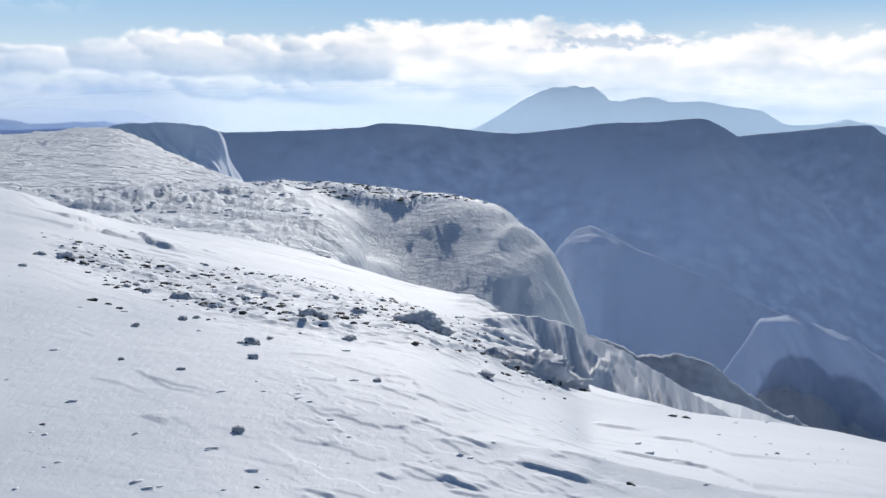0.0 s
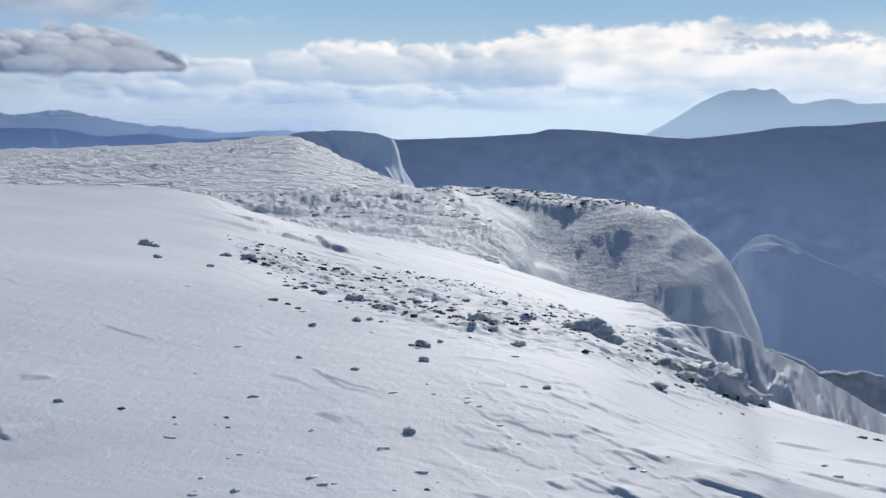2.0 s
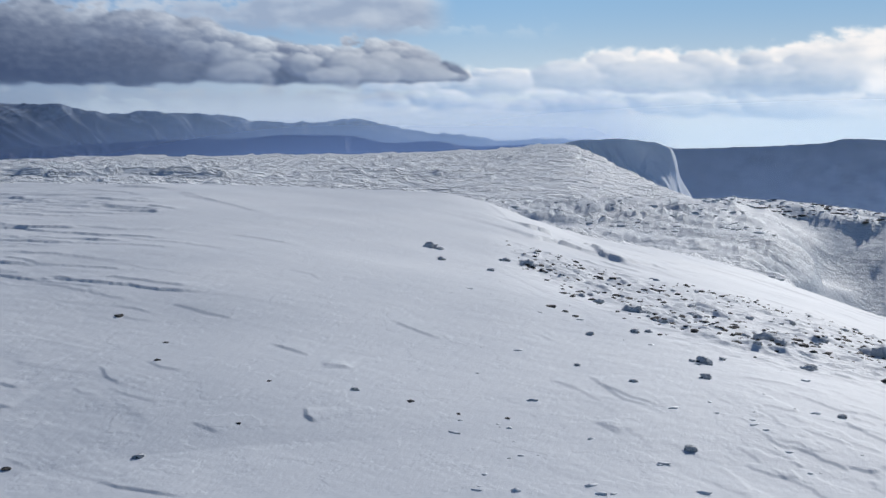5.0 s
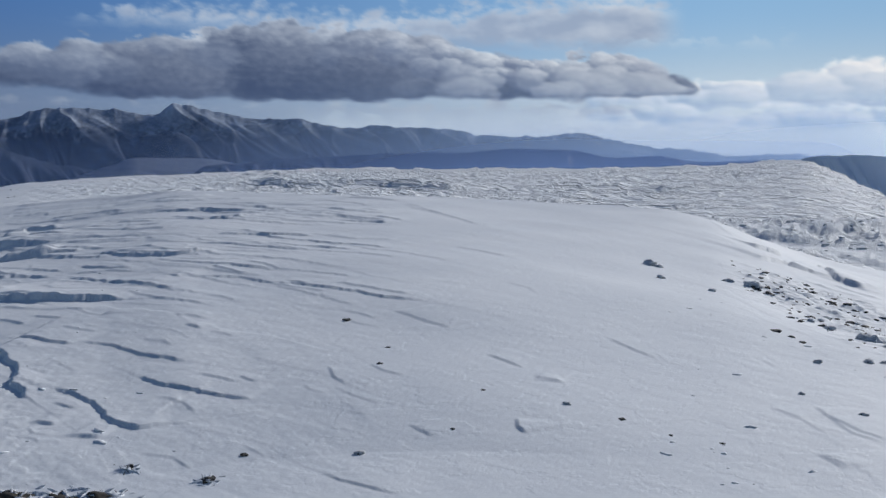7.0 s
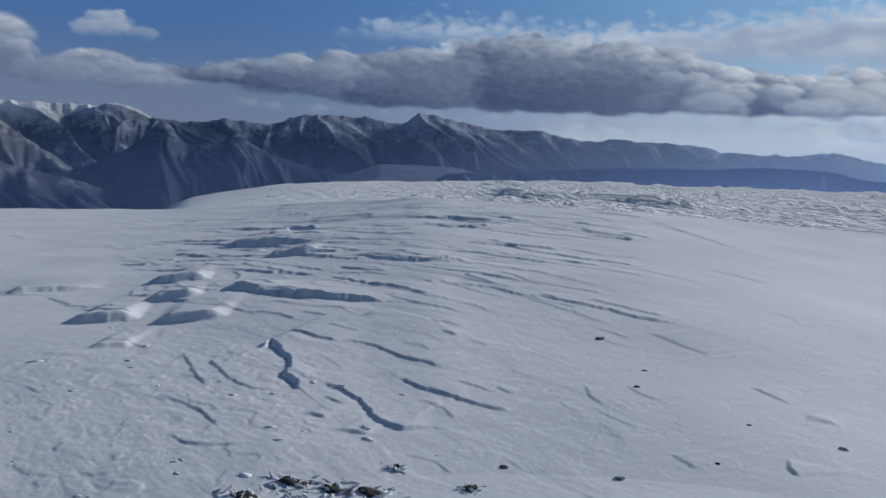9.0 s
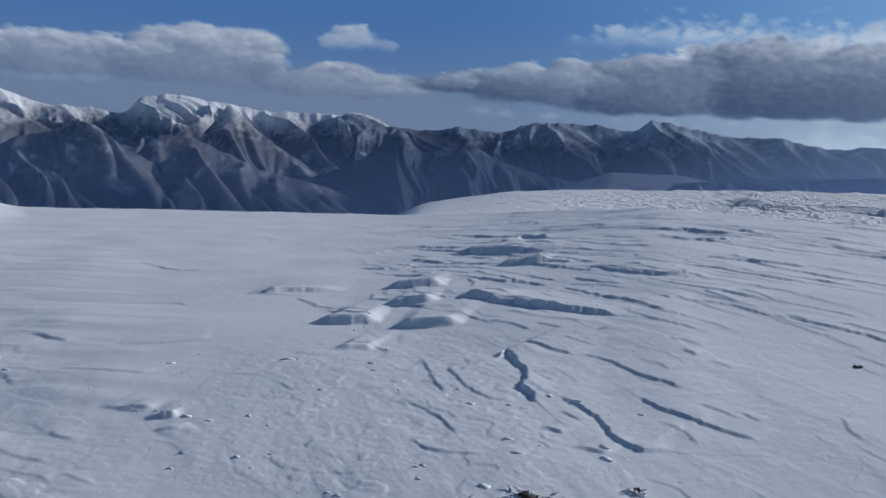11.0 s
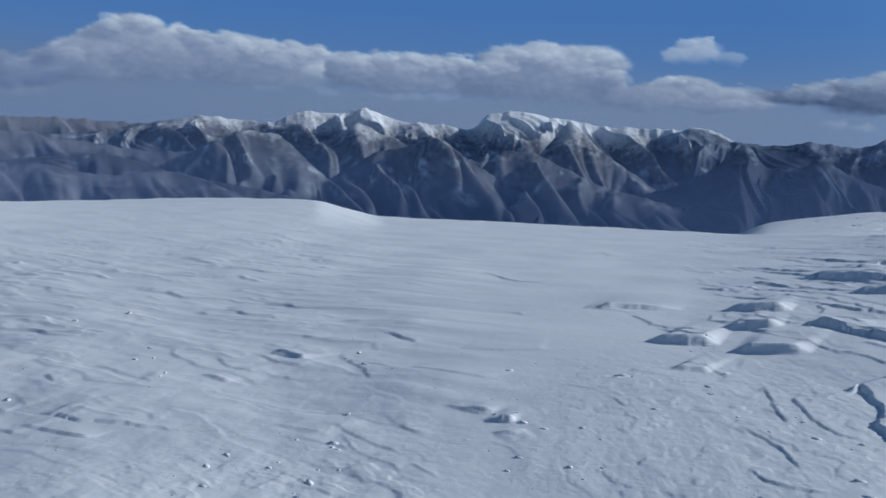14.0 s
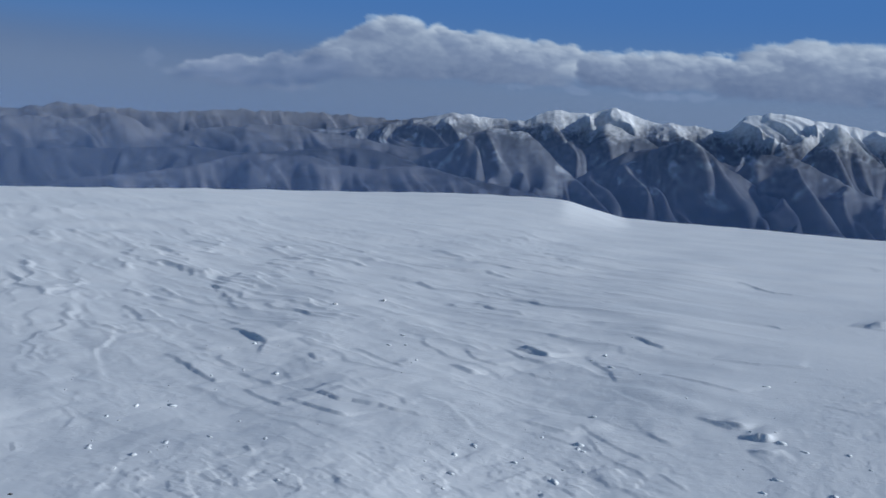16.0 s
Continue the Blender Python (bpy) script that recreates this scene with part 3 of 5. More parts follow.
def relief(X, Y, B, R):
    """Drifts, crust steps, rime and rubble on top of the land."""
    z = np.zeros_like(X)

    def add(weight, height):
        """Adds weight times height(x, y, bearing, distance) where the weight is not zero."""
        sel = weight > 0.001
        if sel.any():
            z[sel] += weight[sel] * height(X[sel], Y[sel], B[sel], R[sel])

    add(smooth(2, 8, R) * smooth(400, 60, R), lambda x, y, b, r: 0.05 * fractal(x * 0.22, y * 0.3, 2, 61))
    # crust steps; the smooth dome and the smooth hollow have few of them
    hollow = smooth(74, 80, B) * smooth(98, 90, B) * smooth(6, 10, R) * smooth(75, 50, R)
    dome = smooth(22, 30, B) * smooth(54, 44, B)
    amount = (1 - 0.85 * hollow) * (1 - 0.8 * dome) * np.where(B > 48, 1.0, 0.6) * (1 + 0.7 * smooth(92, 100, B))

    def steps(turn, seed):
        c, n = math.cos(radians(turn)), math.sin(radians(turn))

        def height(x, y, b, r):
            u, v = x * c + y * n, -x * n + y * c
            u, v = u + 0.5 * fractal(u * 0.5, v * 0.8, 2, seed + 1), v + 0.16 * fractal(u * 0.9, v * 1.2, 2, seed + 2)
            h = 0
            for k, (su, sv, tall) in enumerate(((0.20, 1.0, 0.022), (0.5, 2.6, 0.014), (1.2, 6.0, 0.008))):
                g = fractal(u * su, v * sv, 3, seed + 4 + k) - 0.28
                h = h + tall * smooth(0, 0.04 + 0.010 * r * sv, g) * np.exp(-np.maximum(g, 0) * 1.6)
            return h * (0.12 + 1.3 * smooth(6, 22, r))
        return height

    for turn, b0, b1, b2, b3, seed in ((-36, -60, -52, 30, 44, 64), (3, 30, 44, 84, 96, 84), (46, 84, 96, 165, 170, 104)):
        add(smooth(b0, b1, B) * smooth(b3, b2, B) * amount * smooth(110, 45, R) * smooth(2.5, 4, R), steps(turn, seed))
    add(smooth(83, 94, B) * smooth(140, 128, B) * smooth(5, 9, R) * smooth(60, 30, R),
        lambda x, y, b, r: 0.028 * fractal((x + y) * 0.2, (y - x) * 0.65, 3, 68))
    add((0.4 + 0.6 * amount) * smooth(40, 10, R) * smooth(2.5, 4, R),
        lambda x, y, b, r: 0.0035 * fractal(x * 2.2, y * 3.6, 2, 69) + 0.0012 * fractal(x * 14, y * 18, 2, 70))
    # plates of broken crust
    add(smooth(-12, -6, B) * smooth(16, 8, B) * smooth(7.6, 6.2, R) * smooth(3.5, 4.2, R),
        lambda x, y, b, r: 0.008 * smooth(0.12, 0.18, fractal(0.88 * x - 0.66 * y, 1.44 * x + 1.92 * y, 4, 98, 0.5))
        + 0.005 * smooth(0.12, 0.2, fractal(1.84 * x - 1.38 * y + 7, 2.7 * x + 3.6 * y, 3, 99, 0.5)))
    add(smooth(64, 70, B) * smooth(90, 82, B) * smooth(11, 8, R) * smooth(2.5, 4, R),
        lambda x, y, b, r: 0.0016 * fractal(x * 5, y * 13, 3, 95, 0.6) + 0.0045 * smooth(0.1, 0.18, fractal(x * 1.7 + 0.5 * y, y * 1.5 - 0.5 * x, 4, 96, 0.55)))
    add(smooth(90, 97, B) * smooth(132, 124, B) * smooth(7.5, 5.8, R) * smooth(3.2, 4, R),
        lambda x, y, b, r: 0.007 * smooth(0.10, 0.16, fractal(0.9 * (x + y), 2.2 * (y - x), 4, 101, 0.55))
        + 0.004 * smooth(0.12, 0.2, fractal(2.2 * (x + y), 4.5 * (y - x), 3, 102, 0.55)))
    # rubble strip
    add(in_band(X, Y), lambda x, y, b, r: 0.04 * np.maximum(fractal(x * 1.6, y * 2.2, 4, 73, 0.65) - 0.1, 0) + 0.014 * smooth(0.05, 0.15, fractal(x * 1.8 + y, y * 5, 3, 94)) + 0.012 * fractal(x * 7, y * 9, 2, 74))

    # rime-crusted hill top and plateau
    def patch(x, y):
        return smooth(-0.35, 0.25, fractal(x / 30, y / 14, 3, 75))

    def plates(b, r):
        """Low wind-cut terraces across the plateau, steeper towards the viewer, larger with distance."""
        v = np.log(r)
        f = fractal(b * 0.28 + 3.0 * v, v * 12, 2, 78)
        g = fractal(b * 0.6 + 2.0 * v + 40, v * 21, 1, 88)
        return 0.0036 * r * (smooth(0.0, 0.1, f) * np.exp(-np.maximum(f, 0) * 1.4) + 0.5 * smooth(0.05, 0.3, g) * np.exp(-np.maximum(g, 0)) - 0.5)

    side = np.interp(R, [40, 68], [7.6, 11.6])        # where the scrubby slope breaks off into the hollow face
    hill = smooth(side - 0.7, side + 0.7, B) * smooth(33, 26, B) * smooth(26, 33, R) * smooth(95, 75, R)
    brim = 0.6 * smooth(-5, 0, B) * smooth(34, 27, B) * smooth(68, 71, R) * smooth(95, 78, R)
    add(np.maximum(hill, brim), lambda x, y, b, r: (0.4 + 0.6 * patch(x, y)) * (1.15 * (ridged(x / 2.4, y / 1.8, 4, 76, 0.65) - 0.62)
                                                                               + 0.7 * np.maximum(fractal(x / 6, y / 3.5, 4, 77), 0)))
    add(smooth(13, 18, B) * smooth(74, 64, B) * smooth(70, 95, R) * smooth(460, 400, R),
        lambda x, y, b, r: plates(b, r) * (0.35 + 0.65 * patch(x, y)) * (0.35 + 0.65 * smooth(62, 46, b)))
    # tall drifts on the plateau with a steep lee side
    def drift(x0, x1, y0, lift, tall):
        def height(x, y, b, r):
            d = y - y0 - lift * (x - x0) - 3 * fractal(x / 22, y / 60, 2, 92)
            return tall * smooth(-2.2, 2.2, d) * np.exp(-np.maximum(d, 0) / 26) * smooth(x0, x0 + 9, x) * smooth(x1, x1 - 16, x)
        return height
    wide = smooth(85, 110, R) * smooth(300, 240, R)
    add(wide, drift(-158.0, -92.0, 106.0, 0.12, 1.5))
    add(wide, drift(-100.0, -62.0, 128.0, 0.2, 0.8))
    # the hollow face of the hill: slanting streaks, ribs and a crusted grain
    add(smooth(side + 0.6, side - 0.8, B) * smooth(-9, -5, B) * smooth(40, 48, R) * smooth(71, 67, R),
        lambda x, y, b, r: 0.22 * fractal(b * 0.16 + r * 0.05, r * 0.10, 2, 79) + 0.8 * smooth(2, -4, b) * (ridged(b * 0.28 + r * 0.10, r * 0.06, 3, 83) - 0.7)
        + 0.10 * fractal(b * 0.8 + r * 0.32, r * 0.14, 3, 80, 0.6) + 0.05 * fractal(b * 2.0 + r * 0.5, r * 0.6, 2, 85, 0.6))
    # broken cornice along the edge of the near slope
    add(smooth(-7, -4, B) * smooth(3, -1, B) * smooth(10, 12, R) * smooth(24, 19, R), lambda x, y, b, r: 0.14 * fractal(x * 0.7, y * 1.1, 4, 81, 0.6))
    add(smooth(-3.5, -6, B) * smooth(9, 25, R) * smooth(130, 60, R), lambda x, y, b, r: 1.1 * fractal(x / 5, y / 5, 4, 82, 0.55))
    return z


def rime_cover(X, Y, B, R):
    """How much the ground is crusted with rime over scrub and stones: 0 smooth snow, 1 all crust."""
    hill = smooth(-6, 4, B) * smooth(34, 28, B) * smooth(25, 32, R) * smooth(95, 80, R)
    face = smooth(12, 8, B) * smooth(-9, -5, B) * smooth(30, 40, R) * smooth(90, 80, R)
    plain = smooth(12, 17, B) * smooth(76, 66, B) * smooth(70, 90, R) * smooth(470, 430, R)
    steep = smooth(-3, -6, B) * smooth(10, 16, R) * smooth(200, 100, R)
    broken = 0.45 + 0.55 * smooth(-0.2, 0.2, fractal(X / 14, Y / 7, 3, 91))
    return np.clip(np.maximum.reduce([hill * broken, 0.4 * face, 0.5 * plain * broken, 0.4 * steep, 0.2 * in_band(X, Y)]), 0, 1)


def build_ground():
    bs = np.concatenate([np.arange(-52, -25, 0.6), np.arange(-25, 46, 0.13), np.arange(46, 88, 0.1), np.arange(88, 132, 0.13), np.arange(132, 158, 0.6), np.arange(158, 308.1, 3.0)])
    rs, r = [0.001, *np.linspace(0.3, 3, 12)[:-1], *np.linspace(3, 4, 14)[:-1]], 4.0
    while r < 30:
        rs.append(r)
        r *= 1 + 0.003 * (r / 4) ** 0.3
    rs = np.concatenate([rs, np.geomspace(30, 110, 115)[:-1], np.geomspace(110, 450, 92)[:-1], np.geomspace(450, 4700, 22)])
    R, B = np.meshgrid(rs, bs, indexing="ij")
    Z = land(np.clip(B, -70, 150), R)
    # behind the camera the two ends of the view run into one another
    w = smooth(158, 308, B)
    Z = np.where(B >= 158, land(np.full_like(B, 150.0), R) * (1 - w) + land(np.full_like(B, -52.0), R) * w, Z)
    X, Y = -np.sin(np.radians(B)) * R, np.cos(np.radians(B)) * R
    i, j = int(np.searchsorted(rs, 470)), int(np.searchsorted(bs, 156))
    Z[:i, :j] += relief(X[:i, :j], Y[:i, :j], B[:i, :j], R[:i, :j]) * smooth(0.3, 1.0, R[:i, :j]) * smooth(-52, -42, B[:i, :j]) * smooth(156, 146, B[:i, :j])
    i = int(np.searchsorted(rs, 60))
    Z[:i, :j] = add_ledges(X[:i, :j], Y[:i, :j], Z[:i, :j].copy())
    ob = new("ground", mesh_grid("ground", X, Y, Z, SNOW, [("rime", rime_cover(X, Y, B, R)), ("terrace", smooth(12, 17, B) * smooth(70, 50, B) * smooth(72, 95, R) * smooth(470, 430, R))]))
    tagged(ob, "wind-packed white snow over a bare mountain plateau", "snow ground", kind="structure")
    return bs, rs, Z


def on_ground(x, y):
    """Height of the built ground at x, y."""
    bs, rs, Z = GRID
    b, r = math.degrees(math.atan2(-x, y)), math.hypot(x, y)
    i, j = int(np.searchsorted(rs, r)) - 1, int(np.searchsorted(bs, b)) - 1
    s, t = (r - rs[i]) / (rs[i + 1] - rs[i]), (b - bs[j]) / (bs[j + 1] - bs[j])
    return float((Z[i, j] * (1 - s) + Z[i + 1, j] * s) * (1 - t) + (Z[i, j + 1] * (1 - s) + Z[i + 1, j + 1] * s) * t)


GRID = build_ground()


# ---- sky: a far backdrop with its banks of cloud ----
def linear(c):
    c = np.asarray(c, float) / 255
    return np.where(c <= 0.04045, c / 12.92, ((c + 0.055) / 1.055) ** 2.4)


# tops and bases of the long dark bank and of the row over the range: bearing, elevation
LONG_TOP = [27.5, 2.8, 29.2, 3.6, 30.2, 4.7, 31.5, 5.25, 33, 5.3, 35, 5.1, 37, 4.9, 40, 5.4, 43.5, 6.3, 48.5, 7.0, 53, 7.2, 56.6, 6.6, 61, 5.7, 65.6, 5.2, 69.7, 4.5, 72, 4.3, 74.5, 4.0, 78, 3.6]
LONG_BASE = [28, 3.0, 35, 2.7, 43, 2.6, 52, 2.4, 61, 2.5, 66, 3.1, 72, 3.4, 78, 3.6]
ROW_TOP = [72, 3.6, 73.6, 3.5, 75.0, 4.4, 76.4, 4.95, 78.2, 4.8, 79.3, 3.7, 80.1, 5.0, 80.9, 6.2, 84, 6.55, 86.9, 6.1, 88.5, 5.55, 92, 5.75, 96.5, 5.5, 99, 5.85, 102.5, 5.9, 104, 6.25, 106.6, 6.4, 108.9, 6.85, 110.2, 6.4, 112.2, 5.3, 115, 4.0, 118, 3.8, 120.8, 3.0, 124, 2.2]
ROW_BASE = [72, 2.9, 80, 2.8, 87, 3.1, 98, 3.3, 106, 3.1, 112, 2.7, 116, 1.9, 124, 2.4]


def sky_colours(B, E):
    def blend(f, a, b):
        return a + (b - a) * f[..., None]
    up = smooth(0.3, 8.5, E)
    sunny = blend(up, np.array([214.0, 223, 228]), np.array([146.0, 188, 226]))
    away = blend(up, np.array([112.0, 129, 157]), np.array([76.0, 114, 168]))
    col = blend(smooth(22, 74, B), sunny, away)
    col = blend(smooth(92, 118, B) * smooth(6, 2.5, E), col, np.array([92.0, 111, 146]))
    col = blend(smooth(-4, -22, B) * smooth(7, 3, E) * 0.8, col, np.array([238.0, 241, 243]))
    col = blend(smooth(60, 74, B) * smooth(5.0, 2.2, E) * 0.75, col, np.array([118.0, 131, 155]))
    fine = fractal(B * 1.1, E * 2.3, 5, 201, 0.58)
    puff = 2.4 * np.abs(fractal(B * 0.42, E * 0.8, 5, 202, 0.5)) - 0.75
    wide = 0.9 * fractal(B * 0.36, E * 0.85, 4, 204, 0.5)
    soft = fractal(B * 0.14, E * 0.6, 3, 203)

    def bank(top, base, rough, edge, bright, dark, depth, patches, fade=1.0, under=0.5, span=(-60, 170)):
        nonlocal col
        t, f = curve(top)(B), curve(base)(B)
        t = t + rough * (0.45 * puff + 0.35 * fine) - rough * 0.2
        f = f + 0.25 * soft + 0.15 * fine
        body = smooth(0, edge, t - E) * smooth(0, under, E - f) * smooth(span[0], span[0] + 2.5, B) * smooth(span[1], span[1] - 2.5, B)
        depth_in = np.clip((t - E) / depth, 0, 1.4)
        light = np.clip(np.exp(-1.7 * depth_in) + patches * (0.5 * wide + 0.12 * fine + 0.6 * soft), 0, 1)
        shade = blend(light, np.array(dark, float), np.array(bright, float))
        col = blend(body * fade, col, shade)

    def cumulus(top, base, count, seed, bright, dark, span, wide, fade=1.0, crisp=0.3, least=0.0, deep=0.88):
        """Rounded heaps piled along a bank, lit from the sun's side and dark below."""
        rnd = random.Random(seed)
        t_at, f_at = curve(top), curve(base)
        heaps = []
        for _ in range(count):
            b = rnd.uniform(span[0] + 0.6, span[1] - 0.6)
            t, f = float(t_at(b)), float(f_at(b))
            k = least + (1 - least) * rnd.random() ** 0.7
            w = wide * rnd.uniform(0.35, 1.0) * (1.25 - 0.6 * k)
            h = min(w * rnd.uniform(0.4, 0.55), 0.6 * (t - f))
            if t - f > 0.4:
                heaps.append((f + (t - f - 0.85 * h) * k, b, w, h, t, f))
        for e, b, w, h, t, f in sorted(heaps, reverse=True):
            cols = np.where(np.abs(B[0] - b) < 1.5 * w + 0.6)[0]
            c = slice(cols[0], cols[-1] + 1)
            warp = min(1.0, 0.4 + 0.25 * w)
            x = (B[:, c] - b + 0.35 * warp * wisp[:, c] + 0.10 * curl[:, c]) / w
            y = (E[:, c] - e + 0.14 * warp * wisp[:, c] + 0.10 * warp * curl[:, c]) / h
            body = smooth(0, crisp, 1 - x**2 - np.where(y < 0, (0.6 * y) ** 2, y**2)) * smooth(f - 0.2, f + 0.3, E[:, c] + 0.2 * wisp[:, c])
            inside = np.clip((e + 0.55 * h - f) / (t - f), 0, 1)
            lit = np.clip(0.40 + 0.62 * y - 0.32 * x, 0, 1.15) * (1 - deep + deep * inside**1.7) + 0.09 * curl[:, c] * (0.3 + 0.7 * inside)
            shade = blend(np.clip(lit, 0, 1), np.array(dark, float), np.array(bright, float))
            ends = smooth(span[0] - 1, span[0] + 1.5, b) * smooth(span[1] + 1, span[1] - (8 if least else 1.5), b)
            col[:, c] = blend(body * fade * ends, col[:, c], shade)

    wisp, curl = fractal(B * 0.5, E * 1.1, 4, 206, 0.5), fractal(B * 1.7, E * 3.2, 4, 207, 0.55)
    # veil of high cloud and the bright bank under the sun
    bank([-40, 3.0, 34, 2.2, 60, 2.2], [-40, -1, 60, -1], 0.6, 1.6, (232, 238, 241), (205, 218, 228), 2.5, 0.3, 0.55, span=(-60, 52))
    bank([-40, 5.6, -22, 5.4, -19.6, 5.0, -16.7, 5.7, -11.8, 5.0, -7.3, 5.9, -1.4, 6.0, 7.3, 5.7, 10, 5.1, 14.4, 4.8, 18.2, 5.15, 20.2, 5.0, 21.2, 4.3, 24, 4.0, 28.8, 3.95, 31, 3.4, 36, 3.0],
         [-40, 0, -14, 0.3, 5, 0.9, 15, 1.3, 27, 1.9, 36, 2.6], 0.5, 0.7, (255, 255, 255), (178, 196, 217), 16.0, 0.6, 1.0, 0.8, (-60, 36))
    bank([-40, 2.2, -10, 2.2, 10, 2.4, 34, 2.3], [-40, 0.3, 34, 0.7], 1.5, 0.6, (244, 246, 247), (192, 206, 222), 2.0, 1.0, 0.75, 0.5, (-30, 36))
    for b, e, w, h, k in ((9.2, 2.35, 3.6, 0.8, 0.95), (12.5, 2.0, 2.0, 0.5, 0.7), (18.2, 2.95, 3.2, 0.45, 0.85), (22.5, 3.1, 1.8, 0.3, 0.6), (20.3, 1.95, 2.2, 0.5, 0.7), (17, 1.55, 1.8, 0.45, 0.9), (10.6, 1.05, 1.9, 0.35, 0.8), (-0.4, 1.45, 2.0, 0.6, 0.8),
                          (-7.5, 4.55, 4.2, 0.5, 0.75), (-4.0, 4.0, 2.5, 0.25, 0.4), (25.5, 2.95, 2.2, 0.35, 0.6), (27.5, 2.2, 1.6, 0.3, 0.6), (4.2, 1.7, 2, 0.5, 0.55), (-17, 2.6, 4, 1.0, 0.25)):
        d = 1 - ((B - b + 0.8 * wisp) / w) ** 2 - ((E - e + 0.2 * wisp) / h) ** 2 + 0.7 * curl + 0.5 * fine
        col = blend(smooth(-0.1, 0.9, d) * k, col, blend(smooth(e - h, e + h, E), np.array([182.0, 201, 223]), np.array([162.0, 184, 213])))
    # heaps against the light: bright crowns over blue-grey bases
    cumulus([5, 4.5, 12, 4.6, 20, 4.6, 24, 3.9, 31, 3.3, 35, 2.8], [5, 2.2, 20, 2.3, 35, 2.0], 34, 12, (255, 255, 255), (158, 180, 208), (6, 34), 3.0, 0.8, 0.45, 0.0, 0.45)
    cumulus([7, 2.5, 20, 2.4, 35, 2.3], [7, 0.7, 20, 1.0, 35, 1.3], 34, 13, (253, 254, 254), (158, 180, 208), (7, 34), 2.0, 0.8, 0.45, 0.0, 0.45)
    cumulus([-2, 2.6, 7, 2.6], [-2, 0.9, 7, 0.8], 8, 14, (252, 253, 254), (172, 192, 216), (-3, 8), 2.2, 0.5, 0.5, 0.0, 0.4)
    # long dark-bottomed cumulus bank and the loose cloud above it
    bank([24, 7.0, 32, 9.5, 46, 8.2, 58, 8.4, 64, 7.0], [24, 5.4, 33, 5.0, 46, 5.5, 64, 6.2], 1.2, 1.6, (224, 229, 236), (160, 174, 197), 2.2, 0.6, 0.92, 1.2, (28, 66))
    bank([20, 6.6, 24, 6.3, 28, 6.6, 32, 6.3], [20, 5.0, 32, 5.2], 1.6, 1.2, (215, 228, 238), (180, 205, 228), 1.2, 0.5, 0.6, 0.8, (21.5, 33))
    bank(LONG_TOP,
         LONG_BASE, 0.9, 0.5, (196, 203, 215), (84, 98, 126), 1.8, 0.65, 0.97, 0.7, (28, 79))
    cumulus(LONG_TOP, LONG_BASE, 70, 5, (198, 204, 215), (68, 82, 112), (28.5, 79), 4.6, 0.9, 0.5)
    cumulus(LONG_TOP, LONG_BASE, 45, 6, (226, 230, 236), (108, 122, 150), (28.5, 50), 1.7, 0.6, 0.4, 0.55)
    cumulus(LONG_TOP, LONG_BASE, 46, 16, (234, 238, 242), (126, 139, 163), (28.2, 46), 2.0, 0.8, 0.45, 0.1, 0.6)
    cumulus(LONG_TOP, LONG_BASE, 26, 15, (206, 212, 222), (100, 114, 142), (48, 79), 2.4, 0.45, 0.6, 0.5)
    bank([30, 2.8, 40, 2.5, 50, 2.3, 60, 2.3, 68, 2.6], [30, 1.6, 50, 1.5, 68, 1.9], 0.8, 0.6, (188, 194, 203), (140, 151, 171), 1.2, 0.9, 0.6, 0.5, (30, 70))
    # cumulus row over the range
    bank(ROW_TOP,
         ROW_BASE, 0.4, 0.4, (188, 193, 203), (108, 121, 149), 1.7, 0.95, 0.95, 0.6, (73, 123))
    cumulus(ROW_TOP, ROW_BASE, 55, 9, (200, 205, 213), (104, 117, 145), (73, 123), 4.0, 0.85, 0.5)
    cumulus(ROW_TOP, ROW_BASE, 45, 10, (224, 227, 231), (118, 130, 156), (73, 119), 1.8, 0.5, 0.5, 0.5)
    bank([110, 4.4, 113, 4.2, 115, 3.95, 118, 3.8, 120.8, 3.1, 123, 2.4], [110, 2.7, 112, 2.5, 114, 2.0, 117, 1.75, 120.5, 2.1, 123, 2.4], 0.5, 0.5, (140, 150, 174), (92, 108, 140), 1.2, 0.6, 0.85, 0.4, (110, 122.5))
    bank([73.5, 5.6, 75.2, 6.9, 76.5, 7.0, 78, 6.2], [73.5, 5.5, 78, 5.7], 0.3, 0.7, (196, 201, 211), (150, 163, 188), 1.4, 0.5, 0.9, 0.8, (73.3, 78.6))
    cumulus([73.6, 6.2, 75.2, 7.0, 76.6, 7.1, 77.8, 6.3], [73.6, 5.4, 77.8, 5.6], 7, 17, (208, 212, 219), (140, 153, 178), (73.4, 78), 1.2, 0.7, 0.5)
    for b, e, w, h, k in ((97.5, 3.0, 1.6, 0.28, 0.5), (91.7, 2.9, 2.8, 0.3, 0.6), (122.5, 3.2, 0.9, 0.5, 0.35), (101, 3.0, 1, 0.22, 0.35)):
        d = 1 - ((B - b) / w) ** 2 - ((E - e) / h) ** 2 + 0.9 * fine + 0.5 * puff
        col = blend(smooth(0.0, 1.0, d) * k, col, np.array([132.0, 145, 172]))
    return linear(np.clip(col, 0, 255)) * np.interp(B, [-30, 5, 20, 40, 60], [0.95, 0.93, 0.95, 1.0, 1.0])[..., None] * np.stack([np.interp(B, [15, 50], [1.08, 1.02]), np.full_like(B, 1.03), np.interp(B, [15, 50], [0.985, 1.02])], -1)


